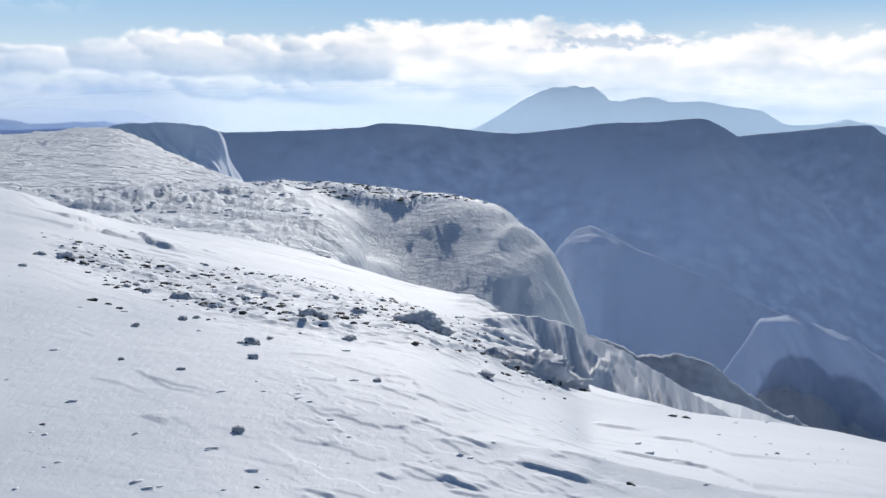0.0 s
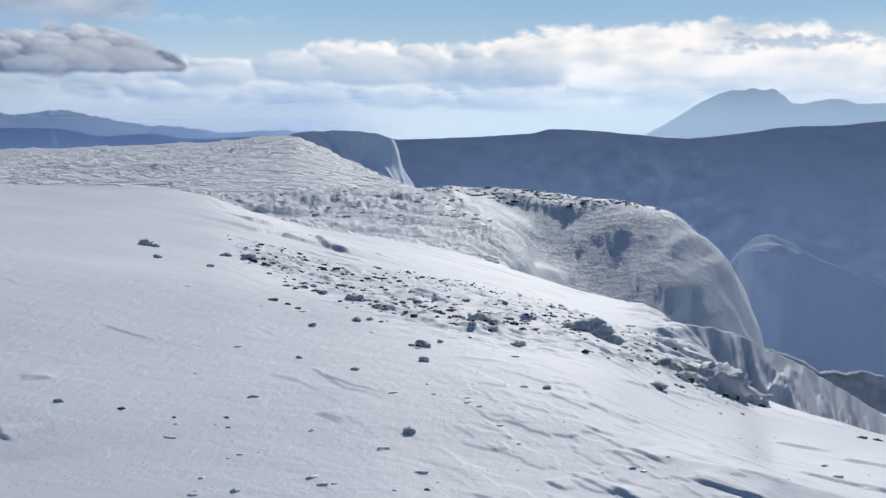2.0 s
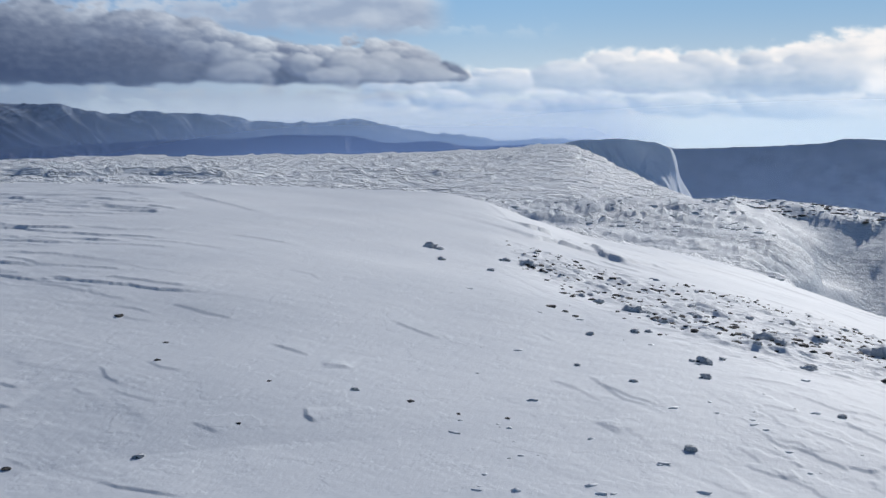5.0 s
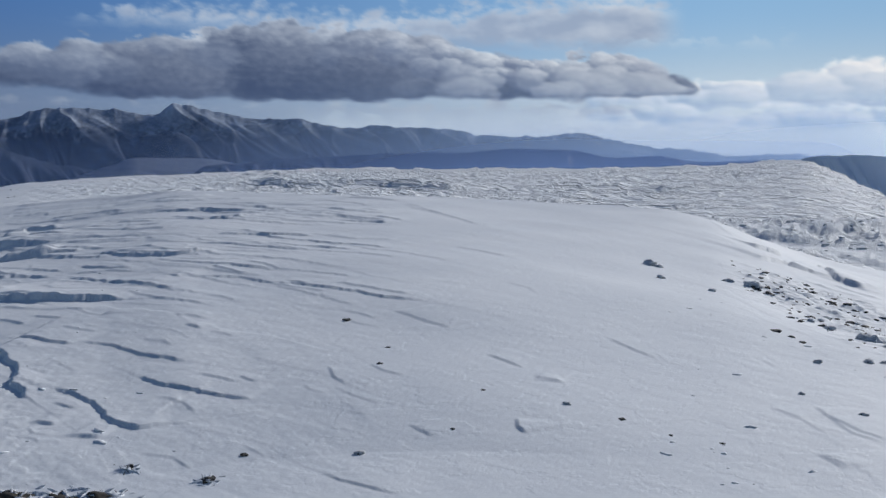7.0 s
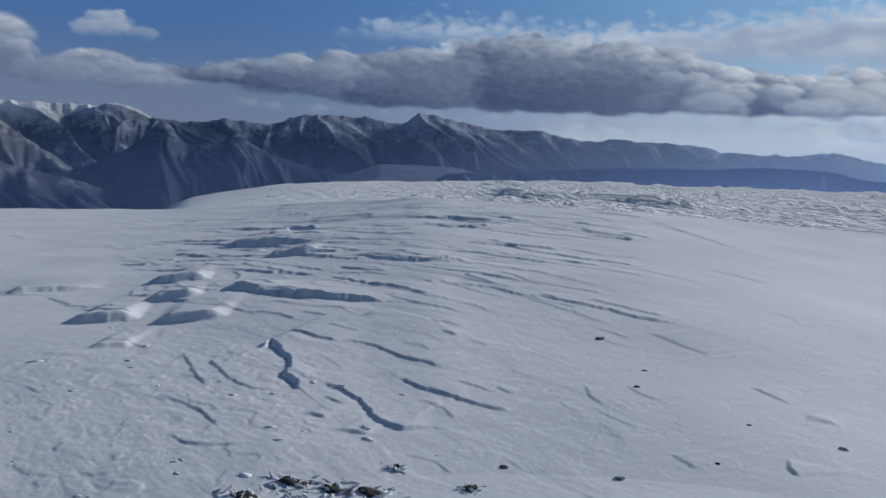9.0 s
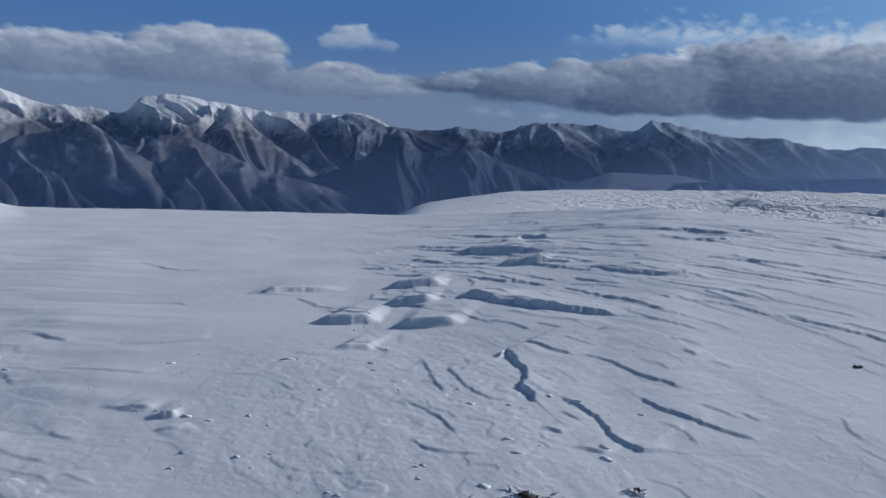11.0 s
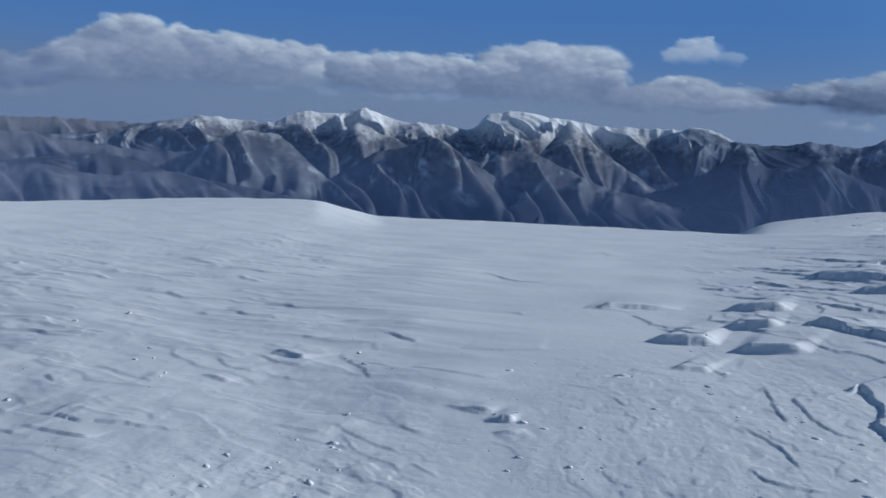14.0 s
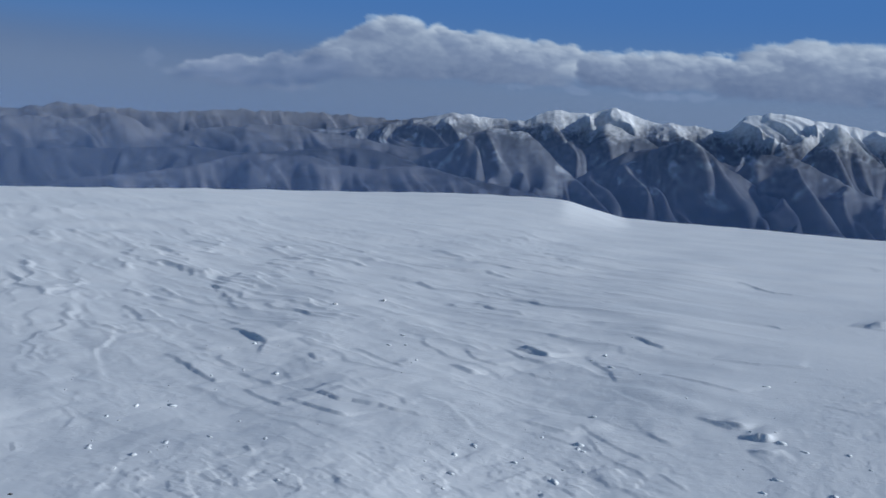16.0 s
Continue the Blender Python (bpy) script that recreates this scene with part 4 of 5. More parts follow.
def build_sky():
    b, e = np.arange(-30, 136.01, 0.12), np.arange(-1.5, 10.01, 0.085)
    E, B = np.meshgrid(e, b, indexing="ij")
    col = sky_colours(B, E)
    r = 4850.0
    X, Y, Z = -np.sin(np.radians(B)) * np.cos(np.radians(E)) * r, np.cos(np.radians(B)) * np.cos(np.radians(E)) * r, np.sin(np.radians(E)) * r + EYE
    mat = bpy.data.materials.new("far_sky_and_cloud")
    mat.use_nodes = True
    nt = mat.node_tree
    nt.nodes.clear()
    out, glow, at = nt.nodes.new("ShaderNodeOutputMaterial"), nt.nodes.new("ShaderNodeEmission"), nt.nodes.new("ShaderNodeAttribute")
    at.attribute_name = "sky_colour"
    nt.links.new(at.outputs["Color"], glow.inputs["Color"])
    nt.links.new(glow.outputs[0], out.inputs["Surface"])
    me = mesh_grid("backdrop", X, Y, Z, mat)
    layer = me.color_attributes.new("sky_colour", "FLOAT_COLOR", "POINT")
    layer.data.foreach_set("color", np.concatenate([col, np.ones(col.shape[:2] + (1,))], -1).astype(np.float32).ravel())
    ob = new("backdrop", me)
    ob.visible_shadow = False
    tagged(ob, "pale blue winter sky with banks of cumulus cloud", "sky", kind="structure")


build_sky()


def haze(r, low, high, thick, tint, forward=0.5):
    """Painted haze: a thin tinted sheet, lit by the sun and sky like everything else."""
    mat = bpy.data.materials.new("hazy_air")
    mat.use_nodes = True
    nt = mat.node_tree
    nt.nodes.clear()
    out, mix, clear = nt.nodes.new("ShaderNodeOutputMaterial"), nt.nodes.new("ShaderNodeMixShader"), nt.nodes.new("ShaderNodeBsdfTransparent")
    both, dif, tra, at = nt.nodes.new("ShaderNodeMixShader"), nt.nodes.new("ShaderNodeBsdfDiffuse"), nt.nodes.new("ShaderNodeBsdfTranslucent"), nt.nodes.new("ShaderNodeAttribute")
    at.attribute_name = "thickness"
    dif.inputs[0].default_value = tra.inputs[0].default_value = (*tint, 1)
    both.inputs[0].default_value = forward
    nt.links.new(dif.outputs[0], both.inputs[1])
    nt.links.new(tra.outputs[0], both.inputs[2])
    nt.links.new(at.outputs["Fac"], mix.inputs[0])
    nt.links.new(clear.outputs[0], mix.inputs[1])
    nt.links.new(both.outputs[0], mix.inputs[2])
    nt.links.new(mix.outputs[0], out.inputs["Surface"])
    b, e = np.arange(thick[0], thick[-2] + 0.1, 1.0), np.linspace(low, high, 40)
    E, B = np.meshgrid(e, b, indexing="ij")
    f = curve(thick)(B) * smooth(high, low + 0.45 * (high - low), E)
    X, Y, Z = -np.sin(np.radians(B)) * r, np.cos(np.radians(B)) * r, r * tan(E) + EYE
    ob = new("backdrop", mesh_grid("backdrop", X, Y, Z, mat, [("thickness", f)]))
    ob.visible_shadow = False
    tagged(ob, "thin blue winter haze over the valley", "haze", kind="structure")


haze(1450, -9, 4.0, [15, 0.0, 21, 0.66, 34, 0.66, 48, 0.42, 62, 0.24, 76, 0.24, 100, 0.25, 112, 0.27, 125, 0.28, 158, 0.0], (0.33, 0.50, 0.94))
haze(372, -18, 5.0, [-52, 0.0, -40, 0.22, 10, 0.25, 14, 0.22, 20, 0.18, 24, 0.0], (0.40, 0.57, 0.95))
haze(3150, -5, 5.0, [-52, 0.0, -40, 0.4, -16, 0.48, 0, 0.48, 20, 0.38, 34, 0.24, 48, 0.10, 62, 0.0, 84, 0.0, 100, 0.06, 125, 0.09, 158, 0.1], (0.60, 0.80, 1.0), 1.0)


# ---- mountains ----
def mountain(name, label, sky, crest, foot, z_foot, spur, amp, seed, material, step=0.08, rows=84, jag=0.05, lean=0.35, top=None, octaves=5, gain=0.46, rounded=False):
    """A mountain side from its crest line (bearing, elevation pairs) down to its foot, with spurs and gullies."""
    line = curve(sky)
    b = np.arange(sky[0] - 5, sky[-2] + 5 + step, step)
    past = np.maximum(sky[0] - b, b - sky[-2])
    el = line(b) - 5 * smooth(0, 5, past)
    teeth = jag * fractal(b * 1.3, b * 0 + seed, 3, seed, 0.55)
    v = np.concatenate([[-0.35, -0.15, -0.04, -0.004, 0.0, 0.004, 0.012], np.linspace(0.025, 1, rows)])
    V, Bg = np.meshgrid(v, b, indexing="ij")
    E = el + teeth * np.exp(-np.maximum(V, 0) / 0.07)      # the crest is jagged, the slopes below it smooth
    r = crest + (foot - crest) * V
    zc = crest * tan(E)
    z = z_foot + (zc - z_foot) * np.power(1 - np.clip(V, 0, 1), 1.25)
    if top:
        top = curve(top)(Bg) if isinstance(top, list) else top
        z = z_foot + (zc - z_foot) * (1 - 0.17 * top * np.clip(V / top, 0, 1) - (1 - 0.17 * top) * np.power(np.clip((V - top) / (1 - top), 0, 1), 0.9))
    warp = 0.55 * fractal(Bg / spur * 0.6, V * 1.3, 2, seed + 5)
    n = ridged(Bg / spur + 1.5 * warp + lean * V, V * 1.8 + 0.6 * Bg / spur, octaves, seed + 9, gain)
    if rounded:
        u, v = Bg / spur + 1.1 * warp + lean * V, V * 1.5 + 0.5 * Bg / spur
        n = 0.72 + 0.95 * (np.sqrt(grain(u, v, seed + 9) ** 2 + 0.004) - 0.36) + 0.30 * (np.abs(grain(u * 2.3, v * 2.1, seed + 10)) - 0.36) + 0.12 * grain(u * 3, v * 3, seed + 11)
    z = z + amp * (zc - z_foot) * (n - 0.72) * 1.6 * np.clip(V * 5, 0, 1) * np.power(1 - np.clip(V, 0, 1), 0.5)
    z = np.where(V < 0, zc + (zc - z_foot) * V * 1.6, z)
    z = np.where(V > 0, -smax(-z, -(r * tan(E) - 0.004 * (crest - r)), 0.0015 * crest), z)
    X, Y = -np.sin(np.radians(Bg)) * r, np.cos(np.radians(Bg)) * r
    ob = new(name, mesh_grid(name, X, Y, z + EYE, material))
    ob.cycles.shadow_terminator_offset = 0.7
    return tagged(ob, label, "mountain")


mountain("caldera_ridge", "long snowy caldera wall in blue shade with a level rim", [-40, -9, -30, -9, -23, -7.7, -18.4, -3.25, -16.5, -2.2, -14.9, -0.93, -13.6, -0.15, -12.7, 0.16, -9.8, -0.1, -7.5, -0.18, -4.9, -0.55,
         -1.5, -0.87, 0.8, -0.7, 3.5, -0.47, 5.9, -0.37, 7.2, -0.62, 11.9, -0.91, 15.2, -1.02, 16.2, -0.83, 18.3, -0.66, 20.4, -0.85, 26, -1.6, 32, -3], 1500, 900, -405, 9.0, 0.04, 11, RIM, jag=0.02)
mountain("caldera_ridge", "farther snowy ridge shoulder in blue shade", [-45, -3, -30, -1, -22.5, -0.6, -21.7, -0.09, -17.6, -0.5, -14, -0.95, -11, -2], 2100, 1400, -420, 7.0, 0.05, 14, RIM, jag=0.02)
mountain("plateau_shoulder", "steep snowy shoulder of the plateau in blue shade", [13, -7, 14.2, -3.9, 15.0, -2.55, 15.25, -1.5, 15.6, -0.95, 16.4, -0.72, 18.5, -0.5, 20.7, -0.6, 22.5, -0.95, 25, -1.6], 520, 425, -60, 2.0, 0.25, 17, SNOW, jag=0.06, lean=2.2, octaves=6, gain=0.55)
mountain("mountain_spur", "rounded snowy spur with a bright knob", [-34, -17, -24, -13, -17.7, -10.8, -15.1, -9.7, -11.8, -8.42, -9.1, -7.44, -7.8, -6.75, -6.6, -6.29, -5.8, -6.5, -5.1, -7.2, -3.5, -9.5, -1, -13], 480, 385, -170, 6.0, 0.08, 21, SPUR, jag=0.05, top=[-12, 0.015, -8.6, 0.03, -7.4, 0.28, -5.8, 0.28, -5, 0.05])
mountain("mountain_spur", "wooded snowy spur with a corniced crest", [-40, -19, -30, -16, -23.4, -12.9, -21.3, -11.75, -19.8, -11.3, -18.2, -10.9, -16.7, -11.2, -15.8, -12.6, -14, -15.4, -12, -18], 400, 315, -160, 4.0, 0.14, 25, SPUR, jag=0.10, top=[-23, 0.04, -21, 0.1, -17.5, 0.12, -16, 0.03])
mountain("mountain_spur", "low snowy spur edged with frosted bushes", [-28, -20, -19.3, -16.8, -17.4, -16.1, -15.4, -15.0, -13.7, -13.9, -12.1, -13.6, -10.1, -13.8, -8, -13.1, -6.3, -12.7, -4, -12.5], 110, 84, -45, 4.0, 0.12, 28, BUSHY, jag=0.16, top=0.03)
mountain("mountain_spur", "lit snowy flank below the edge of the slope", [-26, -22, -18, -18.6, -16.1, -17.3, -13.8, -16.2, -11.6, -15.1, -8.4, -13.5, -6.2, -12.7, -5.0, -12.1, -3, -11.8, 0, -11.6], 46, 24, -16.8, 2.4, 0.4, 35, SNOW, jag=0.10, lean=3.0, octaves=6, gain=0.62, rows=90)
mountain("volcano", "distant snow-covered volcano with a flat summit", [-30, -1.2, -24, -0.4, -21.4, 0.03, -20.5, 0.2, -19.4, -0.05, -17.6, -0.15, -15.8, 0.68, -14.5, 0.82, -12.6, 1.13, -11, 1.08, -9.8, 1.36, -7.6, 1.1, -7.0, 1.55, -6.4, 1.96, -5.9, 1.85, -5.4, 1.99, -4.8, 1.87, -4.2, 1.88,
         -3.7, 1.72, -2.5, 1.18, -0.9, 0.16, 0.8, -0.7, 4, -1.5], 4000, 3300, -300, 4.0, 0.3, 31, PEAK, jag=0.04)
mountain("mountain_range", "distant wooded range coloured dark for cloud shadow, in the haze", [18, -0.65, 22.9, -0.5, 25.2, -0.65, 27.4, -0.36, 29.7, -0.21, 31.8, 0.11, 34.2, 0.58, 36.9, 0.35, 39.5, 0.39, 42.2, 0.77, 44.8, 0.85, 46.3, 0.95, 47.9, 0.75, 49.5, 0.95,
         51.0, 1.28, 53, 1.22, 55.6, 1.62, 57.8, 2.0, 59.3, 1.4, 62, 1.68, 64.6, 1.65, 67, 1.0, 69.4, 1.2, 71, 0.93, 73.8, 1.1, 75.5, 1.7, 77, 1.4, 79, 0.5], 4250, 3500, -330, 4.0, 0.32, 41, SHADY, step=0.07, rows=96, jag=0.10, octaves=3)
mountain("mountain_range", "distant mountain range with bright snowy peaks", [70, 0.2, 73, 0.9, 75.5, 1.75, 77.5, 1.6, 79, 1.6, 81, 1.65, 83, 1.9, 84.6, 2.1, 85.8, 2.33, 87.0, 2.2, 87.8, 2.1, 88.6, 1.3,
         89.3, 1.1, 90.4, 1.36, 92.7, 1.38, 94.2, 1.75, 95.4, 2.12, 96.3, 1.8, 97.4, 1.65, 98.7, 1.8, 99.8, 1.35, 101, 1.0, 102.8, 1.05, 104, 1.22, 107, 0.75, 110, 0.1, 116.5, -0.8], 4300, 3500, -330, 4.0, 0.5, 43, RANGE, step=0.06, rows=110, jag=0.09, octaves=4, gain=0.5)
mountain("mountain_range", "dark wooded foothills in the haze", [18, -1.1, 24, -0.9, 27, -1.03, 29.7, -0.71, 32.1, -0.83, 34.8, -0.41, 38.2, -0.37, 40.9, -0.62, 44.8, -0.7, 50, -1.0, 56, -1.5], 2600, 2150, -300, 3.5, 0.3, 45, WOODS, jag=0.05)
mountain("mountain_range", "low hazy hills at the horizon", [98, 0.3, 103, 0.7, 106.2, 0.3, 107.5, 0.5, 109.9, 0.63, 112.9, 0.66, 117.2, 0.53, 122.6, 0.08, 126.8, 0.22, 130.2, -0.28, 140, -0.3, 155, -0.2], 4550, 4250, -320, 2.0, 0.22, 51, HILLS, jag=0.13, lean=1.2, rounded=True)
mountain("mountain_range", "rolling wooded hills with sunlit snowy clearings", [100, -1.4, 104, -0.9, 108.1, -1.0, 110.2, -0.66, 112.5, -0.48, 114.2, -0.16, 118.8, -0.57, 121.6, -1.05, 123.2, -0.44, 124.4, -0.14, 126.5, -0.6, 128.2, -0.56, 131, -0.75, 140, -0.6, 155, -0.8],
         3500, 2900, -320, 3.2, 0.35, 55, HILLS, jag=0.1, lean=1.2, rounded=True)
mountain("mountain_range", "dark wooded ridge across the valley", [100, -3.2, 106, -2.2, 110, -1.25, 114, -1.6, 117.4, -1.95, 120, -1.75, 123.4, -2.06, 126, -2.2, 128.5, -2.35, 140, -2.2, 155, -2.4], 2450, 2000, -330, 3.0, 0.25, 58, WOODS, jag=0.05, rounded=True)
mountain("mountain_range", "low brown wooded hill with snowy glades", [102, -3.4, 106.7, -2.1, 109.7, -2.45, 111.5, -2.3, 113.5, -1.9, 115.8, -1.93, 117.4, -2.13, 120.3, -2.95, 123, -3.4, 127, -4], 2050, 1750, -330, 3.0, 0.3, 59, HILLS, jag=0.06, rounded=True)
mountain("foothill", "wooded foothill with snow between bare trees", [80, -3.6, 83.9, -2.9, 86.3, -2.3, 87.5, -1.5, 88.7, -0.9, 89.7, -0.1, 90.9, 0.5, 92.7, -0.05, 94.3, -0.45, 95.7, -1.15, 97.7, -2.5, 101, -3.6], 3350, 2900, -330, 3.4, 0.5, 61, RANGE, jag=0.08, rounded=True)
mountain("foothill", "wooded foothill below the snowy peaks", [92, -3.6, 94.9, -3.1, 96.5, -2.6, 98.3, -1.4, 99.6, -0.2, 100.5, 0.35, 102.2, 0.46, 103.7, -0.05, 105.4, -1.0, 107.1, -1.55, 111, -2.2, 118, -3.4], 3300, 2800, -330, 3.4, 0.5, 64, RANGE, jag=0.08, rounded=True)
mountain("foothill", "steep wooded foothill with pale slopes", [75, -3.4, 78.1, -2.5, 81.2, -1.8, 83.3, -0.85, 85.4, -0.1, 86.7, -0.05, 88, -1.0, 89.3, -2.4, 92, -3.6], 3450, 2950, -330, 3.0, 0.5, 67, RANGE, jag=0.08, rounded=True)
mountain("foothill", "sharp snowy outlier of the range", [77, -2.4, 79.2, -1.0, 81, 0.2, 82, 1.06, 82.9, 1.8, 84, 0.65, 85.3, -0.9, 87, -2.2], 3800, 3300, -330, 2.6, 0.4, 70, RANGE, jag=0.08, rounded=True)
mountain("foothill", "wooded foothill coloured dark for cloud shadow, with one pale slope", [58, -2.4, 64.6, -1.4, 66.6, -0.8, 67.9, -0.2, 68.9, 0.34, 69.8, -0.25, 71.5, -0.37, 72.9, 0.85, 74.5, -0.5, 76.5, -1.6, 80, -2.6], 3700, 3200, -330, 2.8, 0.4, 73, SHADY, jag=0.08, octaves=3)
mountain("foothill", "wooded shoulder under a snowy summit", [91, -1.2, 92.7, 0.1, 94, 0.55, 95.6, 1.12, 97.1, 0.25, 98.7, -0.45, 100.5, -1.6], 3900, 3400, -330, 2.6, 0.4, 76, RANGE, jag=0.07, rounded=True)
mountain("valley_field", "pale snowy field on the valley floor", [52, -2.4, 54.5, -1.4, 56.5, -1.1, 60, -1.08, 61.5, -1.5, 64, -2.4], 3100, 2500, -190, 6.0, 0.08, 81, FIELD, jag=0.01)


# ---- stones and plants on the snow ----
def stone_material():
    mat, nt, bsdf = node_material("dark_lichened_stone")
    n = noise_node(nt, 22.0, 5, 0.6)
    info = nt.nodes.new("ShaderNodeObjectInfo")
    base = ramp_node(nt, n.outputs[0], [(0.3, (0.025, 0.024, 0.025)), (0.55, (0.06, 0.055, 0.05)), (0.75, (0.12, 0.11, 0.10))])
    nt.links.new(mix_node(nt, math_node(nt, "MULTIPLY", info.outputs["Random"], 0.3), base.outputs[0], (0.13, 0.115, 0.10)), bsdf.inputs["Base Color"])
    bsdf.inputs["Roughness"].default_value = 0.85
    bump_chain(nt, bsdf, [(n.outputs[0], 0.6, 0.02)])
    return mat


def rime_material():
    mat, nt, bsdf = node_material("feathered_rime")
    n = noise_node(nt, 45.0, 5, 0.7)
    base = ramp_node(nt, n.outputs[0], [(0.3, (0.66, 0.69, 0.74)), (0.65, (0.84, 0.85, 0.87))])
    nt.links.new(base.outputs[0], bsdf.inputs["Base Color"])
    bsdf.inputs["Roughness"].default_value = 0.75
    bsdf.inputs["Specular IOR Level"].default_value = 0.1
    bump_chain(nt, bsdf, [(n.outputs[0], 0.8, 0.012)])
    return mat


def twig_material():
    mat, nt, bsdf = node_material("dry_brown_twigs")
    n = noise_node(nt, 60.0, 3)
    base = ramp_node(nt, n.outputs[0], [(0.35, (0.025, 0.023, 0.02)), (0.7, (0.075, 0.063, 0.048))])
    nt.links.new(base.outputs[0], bsdf.inputs["Base Color"])
    bsdf.inputs["Roughness"].default_value = 0.9
    return mat


STONE, RIME, TWIG = stone_material(), rime_material(), twig_material()


def lumpy(seed, detail, rough, flat, fine=0.0):
    """A rounded, broken lump about one unit across that sits on the plane z = 0."""
    bm = bmesh.new()
    bmesh.ops.create_icosphere(bm, subdivisions=detail, radius=0.5)
    off = Vector((seed * 3.7, seed * 1.3, seed * 2.1))
    for v in bm.verts:
        d = v.co.normalized()
        k = 1 + rough * noise.noise(d * 1.7 + off) + 0.5 * rough * noise.noise(d * 4.1 + off) + fine * abs(noise.noise(d * 9 + off)) * 2
        v.co = d * 0.5 * k
        v.co.z = max(v.co.z * flat, -0.12)
    for f in bm.faces:
        f.smooth = detail > 2
    return bm


def bare_stone(seed):
    thing = new("stone")
    part("body", lumpy(seed, 2, 0.75, 0.5), STONE, thing)
    return tagged(thing, "small dark bare stone half buried in the snow", "stone", "stones in the rubble strip")


def rimed_stone(seed, rough=0.6, detail=3):
    """A stone with a crust of rime grown over its top and windward side."""
    thing = new("rimed_stone")
    part("body", lumpy(seed, 2, 0.5, 0.5), STONE, thing)
    crust = lumpy(seed + 0.4, detail, rough, 0.55, 0.28)
    off = Vector((seed * 5.1, seed * 2.3, seed))
    for v in crust.verts:
        k = 1.0 + 0.5 * noise.noise(v.co * 7 + off)
        v.co = Vector((v.co.x * 1.08 * k + 0.05, v.co.y * k + 0.06, v.co.z * 1.05 * (0.6 + 0.5 * k) + 0.06))
    part("rime", crust, RIME, thing, "white knobbly rime crust")
    return tagged(thing, "dark stone crusted with knobbly white rime", "stone", "rime-crusted stones on the slope")


RIMED, BARE = [rimed_stone(3 + i) for i in range(6)], [bare_stone(40 + i) for i in range(6)]
BIG = [rimed_stone(21 + i, 0.4, 4) for i in range(3)]
for big in BIG:
    big["label"] = "rounded boulder under a thick knobbly coat of rime"
PLACED = {"big": 0, "rimed": 0, "bare": 0}


def put_stone(kinds, key, x, y, size, squash=1.0):
    """The first use of each stone moves the stone itself; later ones copy it."""
    n = PLACED[key]
    PLACED[key] += 1
    turn = (n * 137.5) % 360
    m = pose(x, y, on_ground(x, y) - 0.04 * size, 0, 0, turn) @ Matrix.Diagonal((size, size * 0.85, size * squash, 1))
    ob = kinds[n % len(kinds)]
    if n < len(kinds):
        ob.matrix_basis = m
    else:
        c = copy_thing(ob, m)
        c.scale = m.to_scale()


beside = random.Random(4)


def rimed(x, y, size):
    size *= 0.64 if size < 0.2 else 0.8
    put_stone(*((BIG, "big") if size > 0.3 else (RIMED, "rimed")), x, y, size)
    if size > 0.1:                       # broken bits lie round the larger ones
        for _ in range(beside.randint(2, 4)):
            a, d = beside.uniform(0, 2 * math.pi), size * beside.uniform(0.45, 0.9)
            put_stone(RIMED, "rimed", x + math.cos(a) * d * 1.3, y + math.sin(a) * d * 0.7, size * beside.uniform(0.25, 0.55))


def bare(x, y, size):
    put_stone(BARE, "bare", x, y, size)


rimed(-5.45, 11.92, 0.24)
rimed(-3.56, 9.60, 0.15)
rimed(-3.03, 9.24, 0.21)
rimed(-1.86, 7.24, 0.16)
rimed(-1.70, 6.63, 0.11)
rimed(-1.64, 8.82, 0.25)
rimed(-1.32, 10.01, 0.14)
rimed(-1.17, 7.97, 0.12)
rimed(-1.77, 7.50, 0.08)
rimed(-2.95, 7.66, 0.10)
rimed(-2.07, 6.12, 0.07)
rimed(-3.89, 9.98, 0.10)
rimed(-2.69, 8.76, 0.08)
rimed(-0.74, 6.19, 0.08)
rimed(-5.32, 10.53, 0.12)
rimed(-2.58, 6.38, 0.06)
rimed(-2.67, 8.08, 0.13)
rimed(-2.59, 8.20, 0.09)
rimed(-0.74, 10.21, 0.44)
rimed(1.05, 15.45, 0.47)
rimed(-1.17, 7.82, 0.15)
rimed(-1.37, 4.93, 0.10)
rimed(0.01, 8.00, 0.17)
rimed(0.28, 9.37, 0.23)
rimed(-3.76, 3.27, 0.07)
rimed(-3.42, 4.74, 0.06)
rimed(-6.90, 11.75, 0.22)
rimed(-6.10, 10.66, 0.14)
rimed(-5.75, 11.91, 0.16)
rimed(-13.86, -5.72, 0.12)
rimed(-14.91, -5.29, 0.12)
bare(-4.17, 12.17, 0.10)
bare(-2.61, 9.44, 0.08)
bare(-2.14, 9.10, 0.07)
bare(-2.13, 9.64, 0.07)
bare(-2.82, 10.83, 0.07)
bare(-2.53, 10.16, 0.07)
bare(-4.29, 10.36, 0.07)
bare(-4.69, 10.85, 0.08)
bare(-3.70, 8.59, 0.11)
bare(-3.51, 8.49, 0.07)
bare(-3.35, 8.36, 0.07)
bare(-5.10, 13.13, 0.11)
bare(-4.50, 12.31, 0.10)
bare(-5.29, 11.72, 0.12)
bare(-5.31, 12.11, 0.10)
bare(-1.91, 10.20, 0.07)
bare(-2.42, 4.84, 0.03)
bare(-1.08, 4.15, 0.03)
bare(0.74, 4.67, 0.05)
bare(2.05, 6.43, 0.04)
bare(1.81, 8.79, 0.09)
bare(1.94, 8.80, 0.08)
bare(-6.10, 5.28, 0.08)
bare(-5.15, 4.85, 0.04)
bare(-4.84, 4.46, 0.05)
bare(-4.22, 2.85, 0.05)
bare(-3.04, 4.77, 0.05)
bare(-2.69, 4.74, 0.03)
bare(-3.94, 4.53, 0.03)
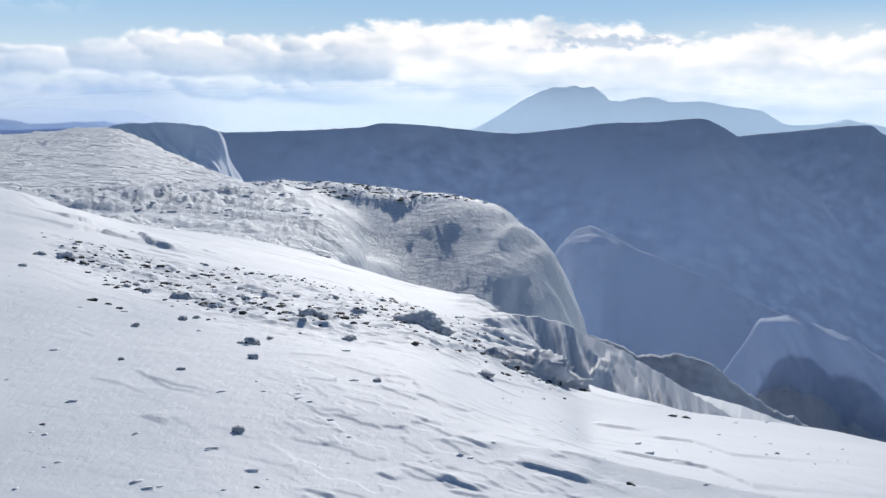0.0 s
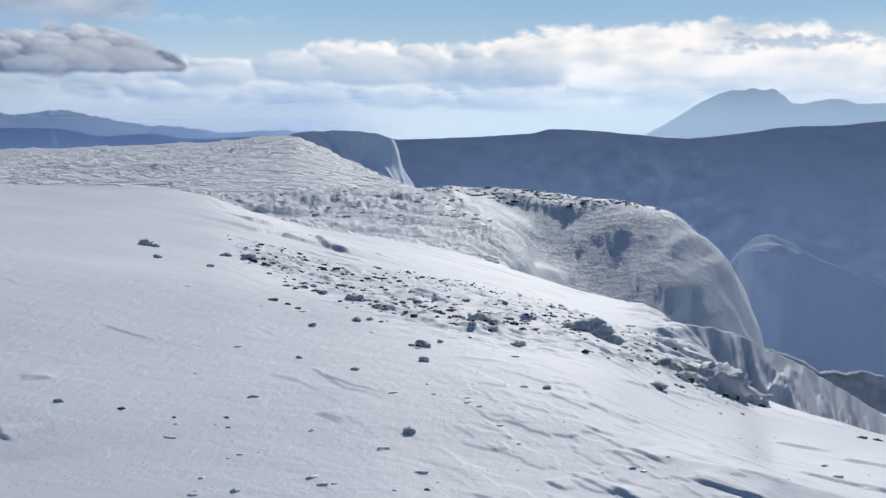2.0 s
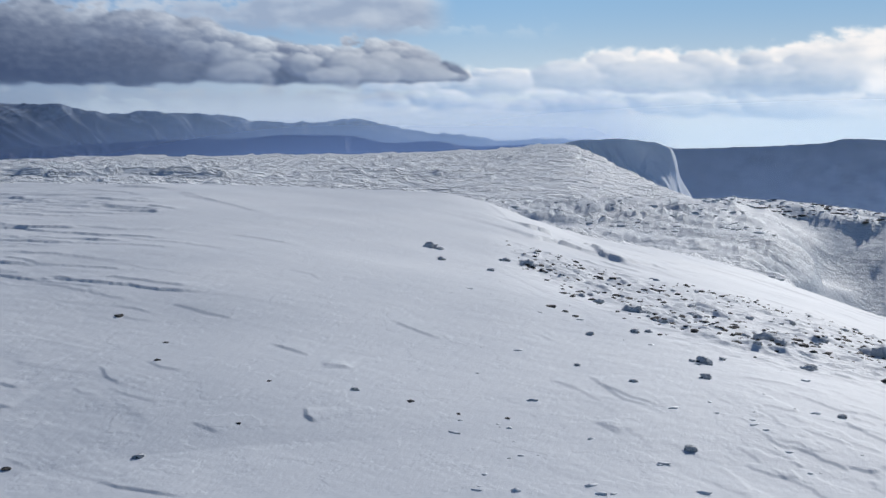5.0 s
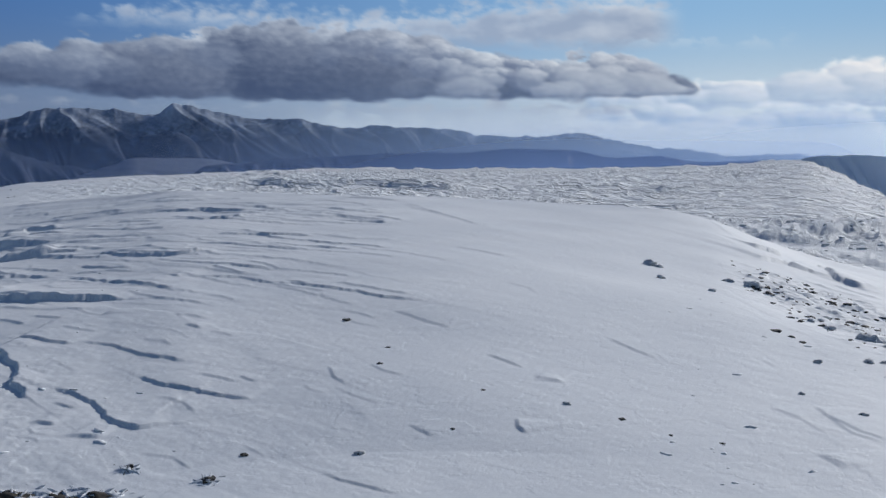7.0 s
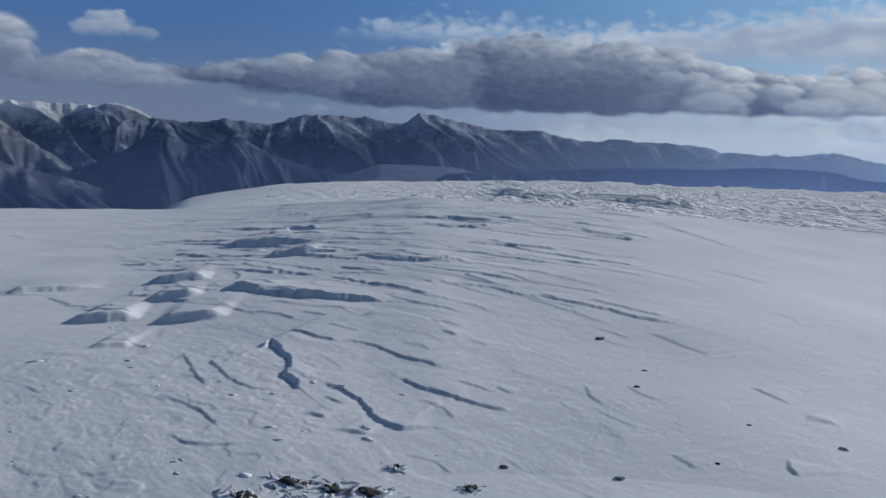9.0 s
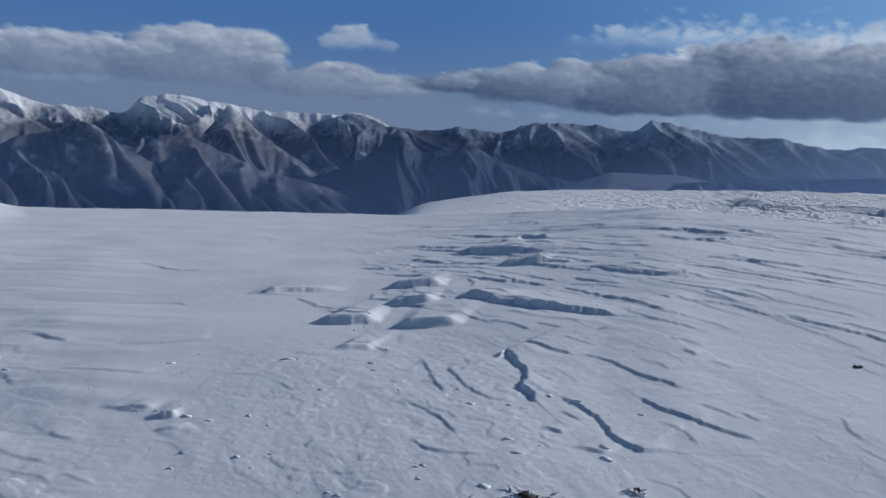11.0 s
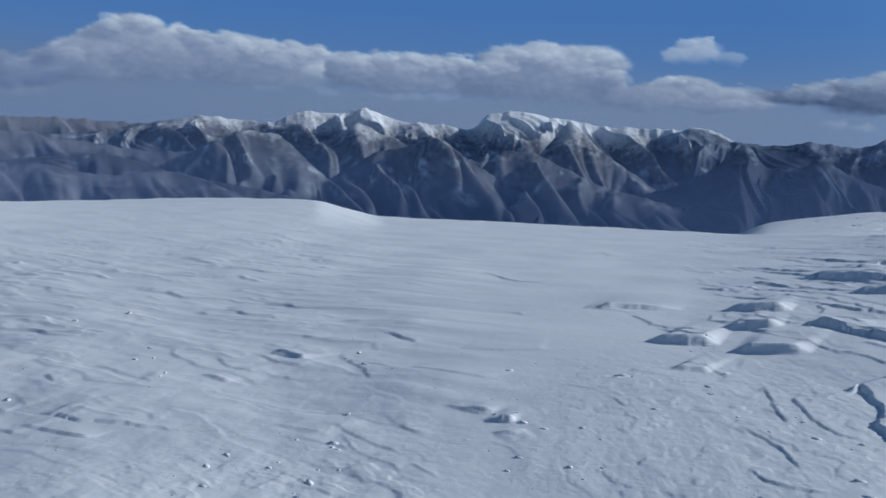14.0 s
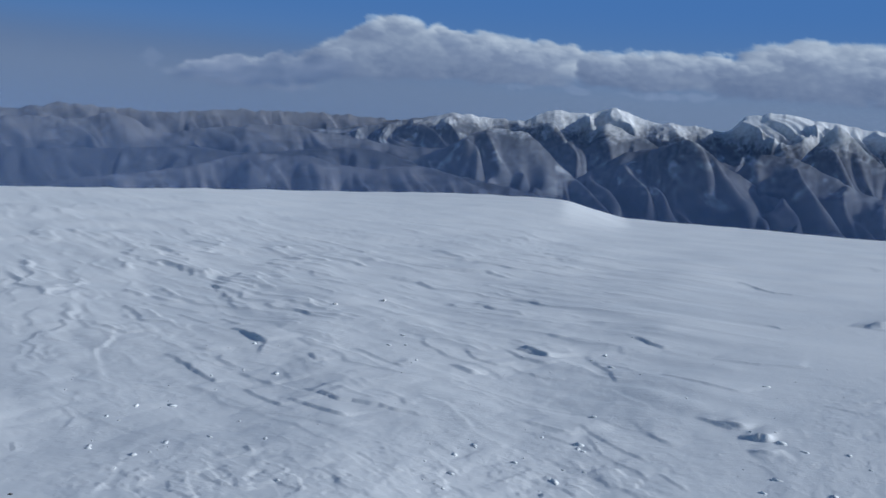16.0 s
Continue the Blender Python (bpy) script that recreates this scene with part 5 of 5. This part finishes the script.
bare(-3.62, 3.87, 0.03)
bare(-4.54, 2.35, 0.06)
bare(-4.07, 2.53, 0.07)
bare(-4.40, -3.84, 0.03)
rimed(0.52, 9.95, 0.85)

# smaller stones scattered through the strip
rng = random.Random(8)
count = 0
while count < 330:
    b, r = rng.uniform(-5, 25), rng.uniform(7.4, 15.5)
    x, y = -math.sin(radians(b)) * r, math.cos(radians(b)) * r
    if rng.random() < float(in_band(np.array(x), np.array(y))) * (0.35 + 0.65 * (grain(x * 0.5, y * 0.5, 90) > 0)):
        size = 0.024 + 0.085 * rng.random() ** 2.6
        if rng.random() < 0.6:
            bare(x, y, size)
        else:
            rimed(x, y, size * 1.3)
        count += 1


def frosted_shrub(seed, spread, height, x, y):
    """A dwarf shrub that sticks out of the crust: bare twigs, rime on their windward side, a little drift at the foot."""
    rnd = random.Random(seed)
    thing = new("frosted_shrub")
    twigs, rime = bmesh.new(), bmesh.new()
    for i in range(48):
        a, lean = rnd.uniform(0, 2 * math.pi), rnd.uniform(1.0, 1.5)
        base = Vector((rnd.gauss(0, spread * 0.5), rnd.gauss(0, spread * 0.28), -0.008))
        way = Vector((math.cos(a) * math.sin(lean), math.sin(a) * math.sin(lean), math.cos(lean)))
        long = height * rnd.uniform(0.3, 0.75)
        m = Matrix.Translation(base + way * long / 2) @ way.to_track_quat("Z", "Y").to_matrix().to_4x4()
        bmesh.ops.create_cone(twigs, segments=5, radius1=0.0032, radius2=0.0014, depth=long, matrix=m)
        if i % 2:
            k = rnd.uniform(0.25, 0.5)
            lump = Matrix.Translation(base + way * long * rnd.uniform(0.6, 1.0) + Vector((0.004, 0.008, 0.002))) @ way.to_track_quat("Z", "Y").to_matrix().to_4x4() @ Matrix.Diagonal((0.45, 0.45, 2.2, 1))
            bmesh.ops.create_icosphere(rime, subdivisions=1, radius=0.017 * (0.6 + 1.3 * k), matrix=lump)
    tagged(part("twigs", twigs, TWIG, thing, "dry brown twigs"), kind="stuff")
    tagged(part("rime", rime, RIME, thing, "white rime along the twigs"), kind="stuff")
    clump = lumpy(seed + 9, 3, 0.9, 0.5, 0.3)
    for v in clump.verts:
        v.co = Vector((v.co.x * spread * 0.75, v.co.y * spread * 0.42, v.co.z * height * 0.9))
    part("needles", clump, TWIG, thing, "clump of brown needles")
    drift = lumpy(seed, 3, 0.4, 0.22)
    for v in drift.verts:
        v.co = Vector((v.co.x * spread * 2.2, v.co.y * spread * 1.3, v.co.z * 0.3 * spread - 0.012))
    part("snow_drift", drift, SNOW, thing, "small snow drift at the foot")
    thing.matrix_basis = pose(x, y, on_ground(x, y), 0, 0, rnd.uniform(-20, 20))
    return tagged(thing, "low brown shrub frosted with rime, poking through snow", "shrub", "shrubs at the camera's feet")


frosted_shrub(1, 0.16, 0.055, -4.62, 1.52)
frosted_shrub(2, 0.20, 0.06, -4.66, 1.80)
frosted_shrub(3, 0.18, 0.05, -4.42, 1.92)
frosted_shrub(4, 0.16, 0.055, -4.28, 2.04)
frosted_shrub(5, 0.12, 0.05, -4.40, 1.72)
frosted_shrub(6, 0.08, 0.035, -4.07, 2.50)
frosted_shrub(7, 0.07, 0.035, -4.52, 2.33)


# ---- rime-covered dwarf scrub on the hill and the plateau, too many to count ----
def scrub(name, label, seed, number, b0, b1, r0, r1, small, big, wide, accept, material=None, kind="scrub"):
    rs = np.random.RandomState(seed)
    base = bmesh.new()
    bmesh.ops.create_icosphere(base, subdivisions=1, radius=0.5)
    co = np.array([v.co[:] for v in base.verts])
    tri = np.array([[v.index for v in f.verts] for f in base.faces])
    base.free()
    b, r = rs.uniform(b0, b1, number * 4), np.sqrt(rs.uniform(0, 1, number * 4) * (r1**2 - r0**2) + r0**2)
    x, y = -np.sin(np.radians(b)) * r, np.cos(np.radians(b)) * r
    keep = accept(x, y, b, r) > rs.uniform(0, 1, len(b))
    x, y, b, r = [a[keep][:number] for a in (x, y, b, r)]
    z = np.array([on_ground(p, q) for p, q in zip(x, y)])
    size = small + (big - small) * rs.uniform(0, 1, len(x)) ** 2.5
    turn = rs.uniform(-0.5, 0.5, len(x)) + 0.7
    bumpy = 1 + 0.35 * rs.normal(size=(len(x), len(co)))
    p = co[None] * bumpy[..., None] * size[:, None, None]
    px, py = p[..., 0] * wide, p[..., 1]
    c, n = np.cos(turn)[:, None], np.sin(turn)[:, None]
    P = np.stack([px * c - py * n + x[:, None], px * n + py * c + y[:, None], p[..., 2] * 0.5 + z[:, None]], -1).reshape(-1, 3)
    F = (tri[None] + (np.arange(len(x)) * len(co))[:, None, None]).reshape(-1, 3)
    me = bpy.data.meshes.new(name)
    me.from_pydata(P.tolist(), [], F.tolist())
    me.polygons.foreach_set("use_smooth", np.ones(len(F), bool))
    me.materials.append(material or SCRUB)
    tagged(new(name, me), label, kind, kind="stuff")


def scrub_material():
    mat, nt, bsdf = node_material("rime_on_dwarf_pine")
    n = noise_node(nt, 2.2, 5, 0.65)
    base = ramp_node(nt, n.outputs[0], [(0.26, (0.55, 0.56, 0.58)), (0.36, (0.72, 0.74, 0.77)), (0.6, (0.84, 0.86, 0.88))])
    nt.links.new(base.outputs[0], bsdf.inputs["Base Color"])
    bsdf.inputs["Roughness"].default_value = 0.85
    bsdf.inputs["Specular IOR Level"].default_value = 0.1
    return mat


SCRUB = scrub_material()


def on_plateau(x, y, b, r):
    patch = smooth(-0.25, 0.35, fractal(x / 30, y / 14, 3, 75))
    return patch * smooth(13, 19, b) * smooth(72, 62, b) * (r < plateau_far(b) * 0.97)


def on_hill(x, y, b, r):
    return (0.3 + 0.7 * smooth(-0.2, 0.3, fractal(x / 9, y / 5, 3, 97))) * smooth(-0.5, 0.8, b - np.interp(r, [40, 68], [7.6, 11.6])) * (0.12 + 0.88 * smooth(46, 60, r)) * (r > brow_far(b) + 2)


scrub("rimed_scrub", "low dwarf pine scrub cased in white rime", 5, 420, 12, 72, 85, 400, 0.15, 0.5, 3.0, on_plateau)
scrub("rimed_scrub", "rime-cased scrub and rocks on the hill top", 6, 600, 3, 30, 27, 78, 0.06, 0.34, 1.7, on_hill)
scrub("rimed_scrub", "rimed rocks along the brim of the cliff", 7, 420, -4, 14, 69.5, 75, 0.08, 0.34, 1.6, lambda x, y, b, r: 0 * b + 0.8)
scrub("pebbles", "small dark pebbles strewn through the rubble strip", 8, 420, -6, 26, 8, 16, 0.03, 0.09, 1.2, lambda x, y, b, r: in_band(x, y) * (0.3 + 0.7 * (grain(x * 0.6, y * 0.6, 90) > 0)), STONE, "pebbles")
scrub("brim_rocks", "dark bare rocks showing along the brim of the cliff", 11, 170, 0.5, 12.5, 69.3, 73.5, 0.08, 0.32, 2.4, lambda x, y, b, r: 0.15 + 0.85 * (fractal(b * 0.5, r * 0.6, 2, 122) > 0.1), STONE, "rocks")
scrub("snow_crumbs", "small broken crumbs of wind crust lying on the snow", 9, 520, 60, 128, 4.2, 13, 0.010, 0.055, 1.9,
      lambda x, y, b, r: (4.2 / r) ** 2 * (0.15 + 0.85 * smooth(0.0, 0.35, fractal(x * 0.55, y * 0.9, 3, 120))), SNOW, "snow crumbs")
scrub("snow_crumbs", "small broken crumbs of wind crust lying on the snow", 10, 330, -22, 30, 4.2, 12, 0.010, 0.045, 1.9,
      lambda x, y, b, r: (4.2 / r) ** 2 * (0.15 + 0.85 * smooth(0.0, 0.35, fractal(x * 0.55, y * 0.9, 3, 121))), SNOW, "snow crumbs")
